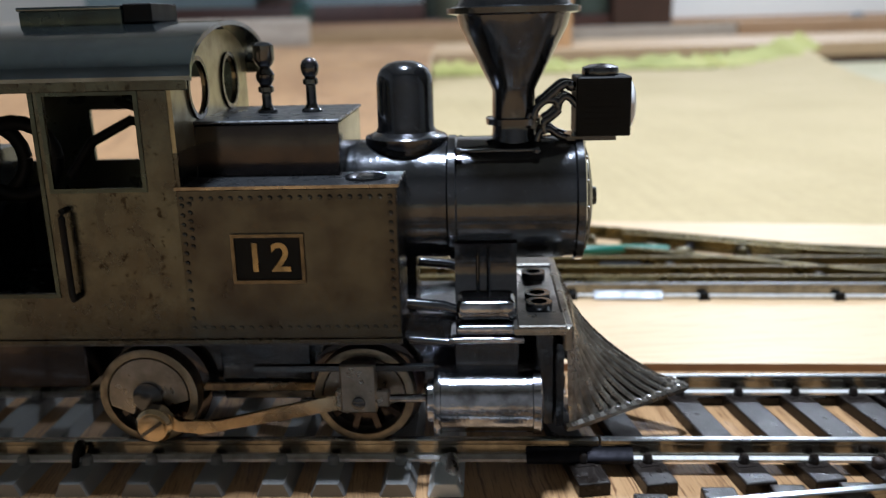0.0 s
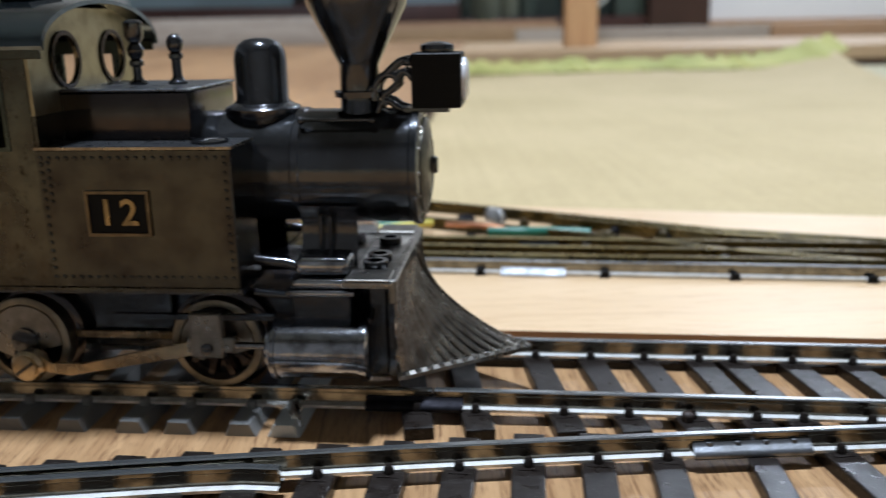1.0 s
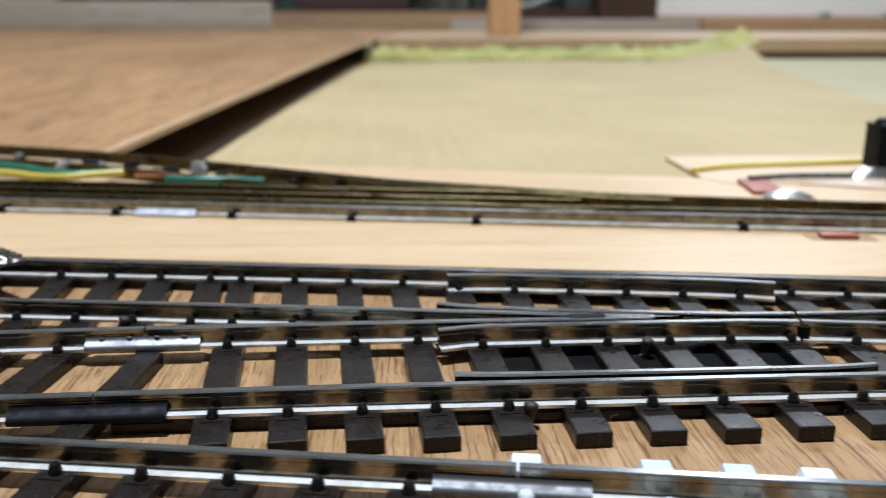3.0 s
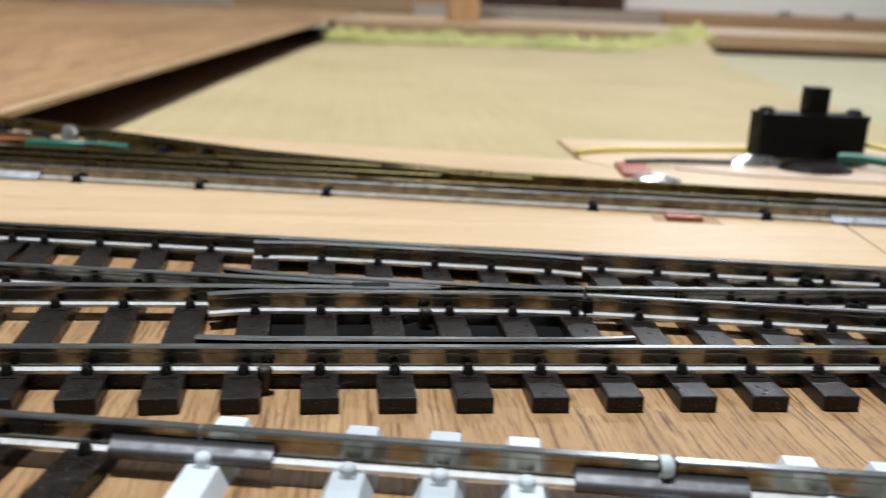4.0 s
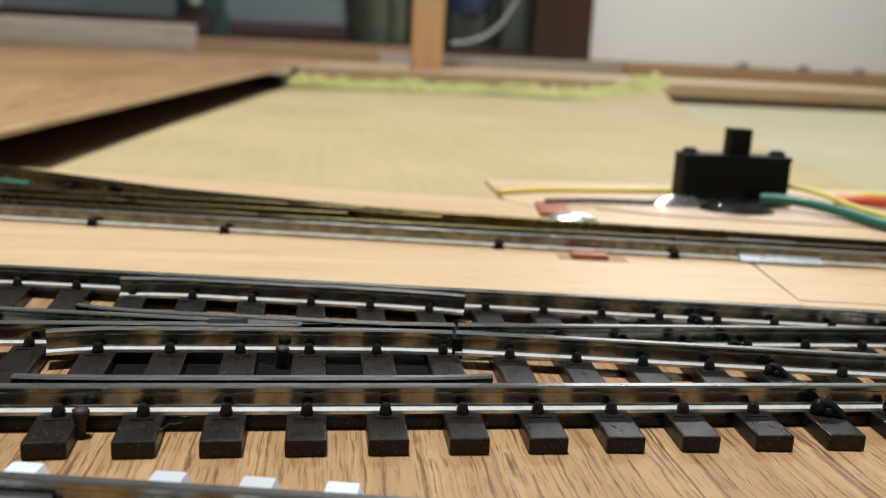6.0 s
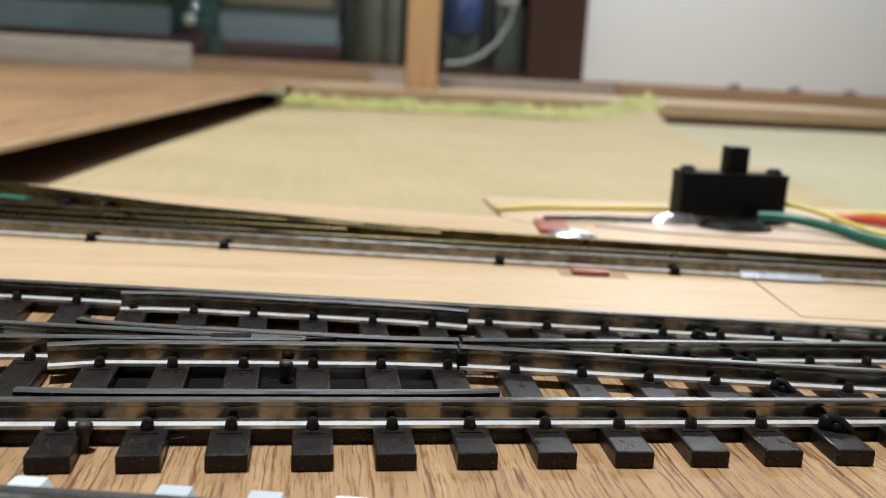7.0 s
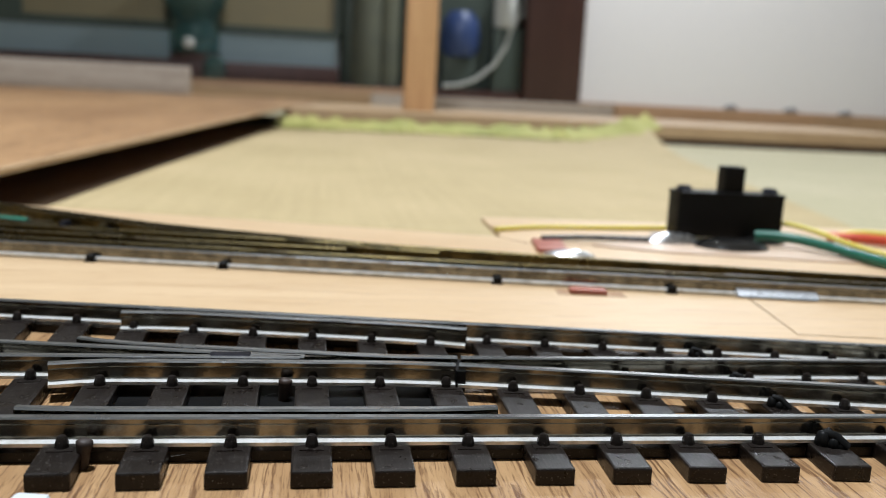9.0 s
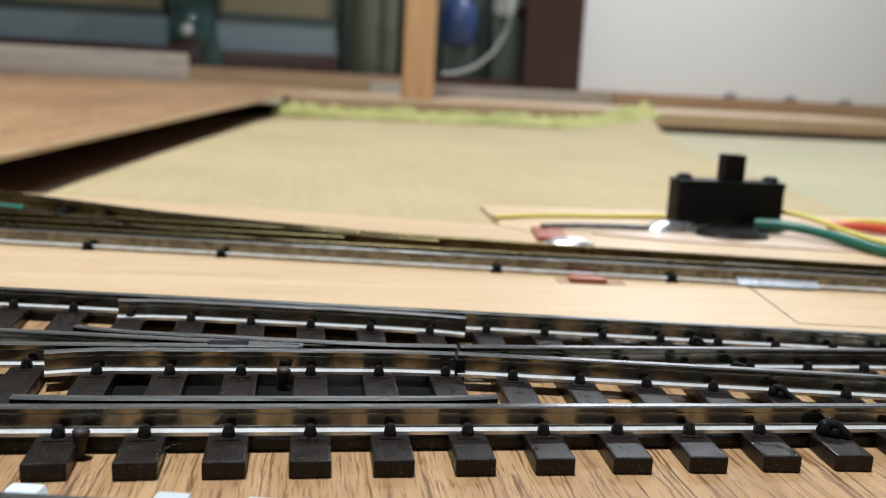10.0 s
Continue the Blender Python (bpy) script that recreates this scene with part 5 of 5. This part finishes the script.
for s in (-1, 1):
    bm = bmesh.new()
    y = s * 0.20
    rod(bm, curved([(1.52, y, 3.30), (1.56, y, 3.42), (1.66, y, 3.45), (1.76, y, 3.38), (1.88, y, 3.34)]), 0.040, 8)
    rod(bm, curved([(1.48, y, 3.46), (1.50, y, 3.64), (1.60, y, 3.76), (1.73, y, 3.76), (1.76, y, 3.66), (1.68, y, 3.58), (1.60, y, 3.52), (1.62, y, 3.40)]), 0.044, 8)
    rod(bm, curved([(1.62, y, 3.77), (1.72, y, 3.86), (1.84, y, 3.94), (1.97, y, 3.90)]), 0.044, 8)
    rod(bm, curved([(1.74, y, 3.70), (1.82, y, 3.80), (1.90, y, 3.78), (1.97, y, 3.70)]), 0.040, 8)
    rod(bm, curved([(1.52, y, 3.58), (1.46, y, 3.62), (1.42, y, 3.56), (1.45, y, 3.51)]), 0.036, 8)
    lathe([(0, -0.06), (0.05, -0.045), (0.065, 0), (0.05, 0.045), (0, 0.06)], 10, Matrix.Translation((1.90, y, 3.92)), bm)
    part("scroll_bracket", bm, BLACKED, lamp_ob, "scrolled iron bracket", smooth=60)

# frame, wheels and rods
part("frame", boxed(-6.1, 1.8, -0.62, 0.62, 0.55, 1.42), BLACKED, loco, "black main frame")
part("footplate", boxed(-6.15, 0.04, -1.36, 1.36, 1.33, 1.40), BLACKED, loco, "black footplate")
part("ash_pan", boxed(-6.1, -3.55, -1.15, 1.15, 0.75, 1.33, 0.02, 1), BROWNED, loco, "browned under-cab tank")
part("firebox_side", boxed(-2.15, -1.1, -0.75, 0.75, 0.42, 1.33, 0.02, 1), BLACKED, loco)
for x in (-2.95, -0.46):
    for s in (-1, 1):
        w = part("wheel", lathe([(0.57, -0.11), (0.57, 0.10), (0.55, 0.11), (0.48, 0.11), (0.47, 0.06), (0.47, -0.06), (0.48, -0.11)], 40, Matrix.Translation((x, s * 0.90, 0.575)) @ ROUND_Y, closed=False), WHEEL, loco, "dull metal driving wheel")
        part("flange", lathe([(0.50, -0.03), (0.655, -0.03), (0.66, 0.0), (0.60, 0.035), (0.50, 0.035)], 40, Matrix.Translation((x, s * 0.765, 0.575)) @ ROUND_Y), BROWNED, w, "dark wheel flange")
        bm = bmesh.new()
        for i in range(10):
            a = 2 * math.pi * i / 10
            box(bm, 0.10, 0.49, -0.03, 0.03, -0.035, 0.035, m=Matrix.Translation((x, s * 0.91, 0.575)) @ Matrix.Rotation(a, 4, "Y"))
        part("spokes", bm, BROWNED, w, "dark spokes", smooth=0)
        part("hub", lathe([(0.17, -0.13), (0.17, 0.13), (0.10, 0.14), (0, 0.14)], 20, Matrix.Translation((x, s * 0.92, 0.575)) @ ROUND_Y), BLACKED, w)
        # crescent counterweight over the axle
        bm = bmesh.new()
        pts = [(0.46 * math.cos(a), 0.46 * math.sin(a)) for a in [radians(-6 + 200 * i / 18) for i in range(19)]]
        pts += [(-0.20, -0.22), (-0.10, 0.02), (-0.04, 0.10), (0.06, 0.10), (0.12, 0.0), (0.22, -0.12)]
        f = bm.faces.new([bm.verts.new((x + px, s * 0.94, 0.575 + pz)) for px, pz in pts])
        r = bmesh.ops.extrude_face_region(bm, geom=[f])
        bmesh.ops.translate(bm, vec=(0, s * 0.07, 0), verts=[g for g in r["geom"] if isinstance(g, bmesh.types.BMVert)])
        part("counterweight", bm, PEWTER, w, "grey crescent counterweight")
for s in (-1, 1):
    yr = s * 1.18
    # connecting rod with its stepped big end
    bm = bmesh.new()
    pts = [(-2.72, 0.50), (-2.55, 0.36), (-2.10, 0.36), (-0.45, 0.74), (-0.34, 0.74), (-0.34, 0.58), (-0.45, 0.55), (-2.30, 0.20), (-2.60, 0.24), (-2.74, 0.33)]
    f = bm.faces.new([bm.verts.new((px, yr - 0.03, pz)) for px, pz in pts])
    r = bmesh.ops.extrude_face_region(bm, geom=[f])
    bmesh.ops.translate(bm, vec=(0, 0.06, 0), verts=[g for g in r["geom"] if isinstance(g, bmesh.types.BMVert)])
    part("connecting_rod", bm, ROD, loco, "worn brass-coloured connecting rod", smooth=0)
    part("coupling_rod", boxed(-2.70, -0.60, min(s * 0.79, s * 0.83), max(s * 0.79, s * 0.83), 0.56, 0.66, 0.01, 1), ROD, loco, "worn coupling rod")
    pin = part("crank_pin", lathe([(0.20, -0.10), (0.21, 0.0), (0.21, 0.05), (0.17, 0.09), (0.15, 0.09), (0.15, 0.12), (0, 0.13)], 24, Matrix.Translation((-2.83, s * 1.20, 0.32)) @ (ROUND_Y if s < 0 else ROUND_Y @ Matrix.Rotation(math.pi, 4, "X"))), ROD, loco, "worn crank pin screw")
    bm = boxed(-0.14, 0.14, -0.012, 0.012, -0.02, 0.02, m=Matrix.Translation((-2.83, s * 1.33, 0.32)) @ Matrix.Rotation(radians(-35), 4, "Y"))
    part("screw_slot", bm, BLACKED, pin, smooth=0)
    # crosshead, slide bars and piston rod
    ch = part("crosshead", boxed(-0.68, -0.28, min(s * 1.16, s * 1.30), max(s * 1.16, s * 1.30), 0.50, 1.07, 0.02, 1), PEWTER, loco, "grey crosshead plate")
    part("lug", boxed(-0.74, -0.14, min(s * 1.18, s * 1.28), max(s * 1.18, s * 1.28), 0.56, 0.76, 0.02, 1), PEWTER, ch)
    part("pin", lathe([(0.075, 0), (0.075, 0.03), (0.05, 0.045), (0, 0.05)], 16, Matrix.Translation((-0.48, s * 1.30, 0.62)) @ (ROUND_Y if s < 0 else ROUND_Y @ Matrix.Rotation(math.pi, 4, "X"))), BLACKED, ch)
    part("slide_bar", boxed(-1.62, 0.36, min(s * 1.20, s * 1.27), max(s * 1.20, s * 1.27), 0.98, 1.05, 0.005, 1), BLACKED, loco, "black slide bar")
    part("piston_rod", lathe([(0.045, -0.45), (0.045, 0.40)], 12, Matrix.Translation((0, s * 1.22, 0.645)) @ ROUND_X), POLISHED, loco, "polished piston rod")
    cyl = part("cylinder", lathe([(0.20, 0.30), (0.23, 0.32), (0.23, 0.38), (0.36, 0.39), (0.37, 0.41), (0.37, 0.46), (0.345, 0.47), (0.345, 1.44), (0.37, 1.45), (0.37, 1.53), (0.33, 1.55), (0.25, 1.56), (0, 1.57)], 40, Matrix.Translation((-0.03, s * 1.27, 0.645)) @ ROUND_X), POLISHED, loco, "shiny dark cylinder")
    chest = part("valve_chest", boxed(0.58, 1.28, min(s * 0.70, s * 1.22), max(s * 0.70, s * 1.22), 0.92, 1.30, 0.02, 1), BLACKED, loco, "black valve chest")
    part("cover", boxed(0.52, 1.34, min(s * 0.68, s * 1.27), max(s * 0.68, s * 1.27), 1.28, 1.36, 0.038, 4), POLISHED, chest, "polished cover")
    part("upper_cover", boxed(0.60, 1.26, min(s * 0.66, s * 1.22), max(s * 0.66, s * 1.22), 1.36, 1.48, 0.055, 4), POLISHED, chest, "polished cover")
    part("top_cover", boxed(0.60, 1.26, min(s * 0.62, s * 1.12), max(s * 0.62, s * 1.12), 1.48, 1.72, 0.115, 5), POLISHED, chest, "polished cover")
    bm = bmesh.new()
    rod(bm, [(0.05, s * 0.85, 1.62), (0.45, s * 0.85, 1.58), (0.70, s * 0.85, 1.50)], 0.07, 8)
    rod(bm, [(0.08, s * 1.0, 1.25), (0.58, s * 1.05, 1.22)], 0.05, 8)
    part("steam_pipe", bm, BLACKED, loco, "black steam pipe", smooth=60)
    part("saddle_rib", boxed(0.82, 0.86, min(s * 0.54, s * 0.70), max(s * 0.54, s * 0.70), 1.66, 2.14, 0.015, 1), BLACKED, loco)
    part("saddle_rib", boxed(0.94, 0.98, min(s * 0.60, s * 0.72), max(s * 0.60, s * 0.72), 1.66, 2.14, 0.02, 1), BLACKED, loco)
saddle = bmesh.new()
lev = [(1.38, 0.70), (1.62, 0.66), (1.72, 0.60), (1.86, 0.56), (2.00, 0.56), (2.12, 0.585), (2.24, 0.63)]
rings = [[saddle.verts.new(p) for p in ((0.58, -h, z), (1.28, -h, z), (1.28, h, z), (0.58, h, z))] for z, h in lev]
for a, b in zip(rings, rings[1:]):
    for k in range(4):
        saddle.faces.new((a[k], a[(k + 1) % 4], b[(k + 1) % 4], b[k]))
saddle.faces.new(rings[0])
saddle.faces.new(rings[-1])
part("smokebox_saddle", saddle, BLACKED, loco, "black smokebox saddle")

# front deck, buffer beam and slatted pilot
deck = part("front_deck", boxed(1.22, 1.82, -1.36, 1.36, 1.42, 1.50, 0.025, 2), PEWTER, loco, "grey worn front deck")
for s in (-1, 1):
    part("step", boxed(1.26, 1.78, min(s * 0.95, s * 1.38), max(s * 0.95, s * 1.38), 1.50, 1.54, 0.015, 1), PEWTER, deck)
for y in (-0.75, -0.42, 0.42):
    part("deck_ring", lathe([(0.15, 0), (0.15, 0.10), (0.09, 0.10), (0.09, 0.02), (0, 0.02)], 18, Matrix.Translation((1.52, y, 1.50))), BLACKED, deck, "black socket")
part("deck_post", boxed(1.46, 1.68, -0.98, 0.98, 0.20, 1.42, 0.02, 1), BLACKED, loco, "black frame end")
part("buffer_beam", boxed(1.75, 1.85, -1.32, 1.32, 1.22, 1.52, 0.02, 1), PEWTER, loco, "grey buffer beam")
pilot = part("pilot_rim", sweep(bmesh.new(), [(1.80, -1.10), (1.87, -1.08), (3.32, -0.06), (3.36, 0.0), (3.32, 0.06), (1.87, 1.08), (1.80, 1.10)], [(-0.05, 0), (0.05, 0), (0.05, 0.05), (0.0, 0.08), (-0.05, 0.05)], 0.20), PEWTER, loco, "grey pilot rim")
NS = 11
for s in (-1, 1):
    for i in range(NS):
        u = (i + 0.1) / (NS - 0.4)
        bx, by = 1.87 + (3.30 - 1.87) * u, s * (1.07 - 1.01 * u)
        tx, ty = 1.83 + 0.08 * u, s * (1.20 - 1.15 * u)
        bm = bmesh.new()
        pts = []
        for k in range(9):
            t = k / 8
            pts.append((bx + (tx - bx) * (1 - (1 - t) ** 1.5), by + (ty - by) * t, 0.26 + (1.46 - 0.26) * t ** 1.12))
        d = Vector((3.34 - 1.93, -s * 1.01, 0)).normalized()
        rows = []
        for k, p in enumerate(pts):
            w = 0.046 - 0.016 * (k / 8) * u
            P = Vector(p)
            nrm = Vector((abs(d.y), s * abs(d.x), 0.35)).normalized()
            rows.append([bm.verts.new(P - d * w), bm.verts.new(P + nrm * 0.011 - d * w * 0.3), bm.verts.new(P + nrm * 0.011 + d * w * 0.3), bm.verts.new(P + d * w), bm.verts.new(P - nrm * 0.02)])
        for a, b2 in zip(rows, rows[1:]):
            for k in range(5):
                bm.faces.new((a[k], a[(k + 1) % 5], b2[(k + 1) % 5], b2[k]))
        bm.faces.new(rows[0])
        bm.faces.new(rows[-1])
        part("pilot_slat", bm, PILOT, pilot, smooth=40)
for s in (-1, 1):
    bm = bmesh.new()
    grid = []
    for i in range(13):
        u = 0.0 + i / 12
        bx, by = 1.865 + (3.295 - 1.865) * u, s * (1.065 - 1.01 * u)
        tx, ty = 1.825 + 0.08 * u, s * (1.195 - 1.15 * u)
        grid.append([bm.verts.new((bx + (tx - bx) * (1 - (1 - k / 8) ** 1.5), by + (ty - by) * k / 8, 0.22 + (1.44 - 0.22) * (k / 8) ** 1.12)) for k in range(9)])
    for a, b2 in zip(grid, grid[1:]):
        for k in range(8):
            bm.faces.new((a[k], b2[k], b2[k + 1], a[k + 1]))
    bmesh.ops.recalc_face_normals(bm, faces=bm.faces[:])
    bmesh.ops.solidify(bm, geom=bm.faces[:], thickness=0.025)
    part("pilot_plate", bm, PILOT, pilot, smooth=40)
    for i in range(NS):
        u = (i + 0.1) / (NS - 0.4)
        part("slat_foot", lathe([(0.050, 0), (0.047, 0.020), (0.030, 0.040), (0, 0.046)], 8, Matrix.Translation((1.885 + 1.43 * u, s * (1.085 - 1.01 * u), 0.255))), PILOT_FOOT, pilot)
part("pilot_back", boxed(1.70, 1.78, -1.05, 1.05, 0.22, 1.20), BLACKED, pilot, "black plate behind the slats")
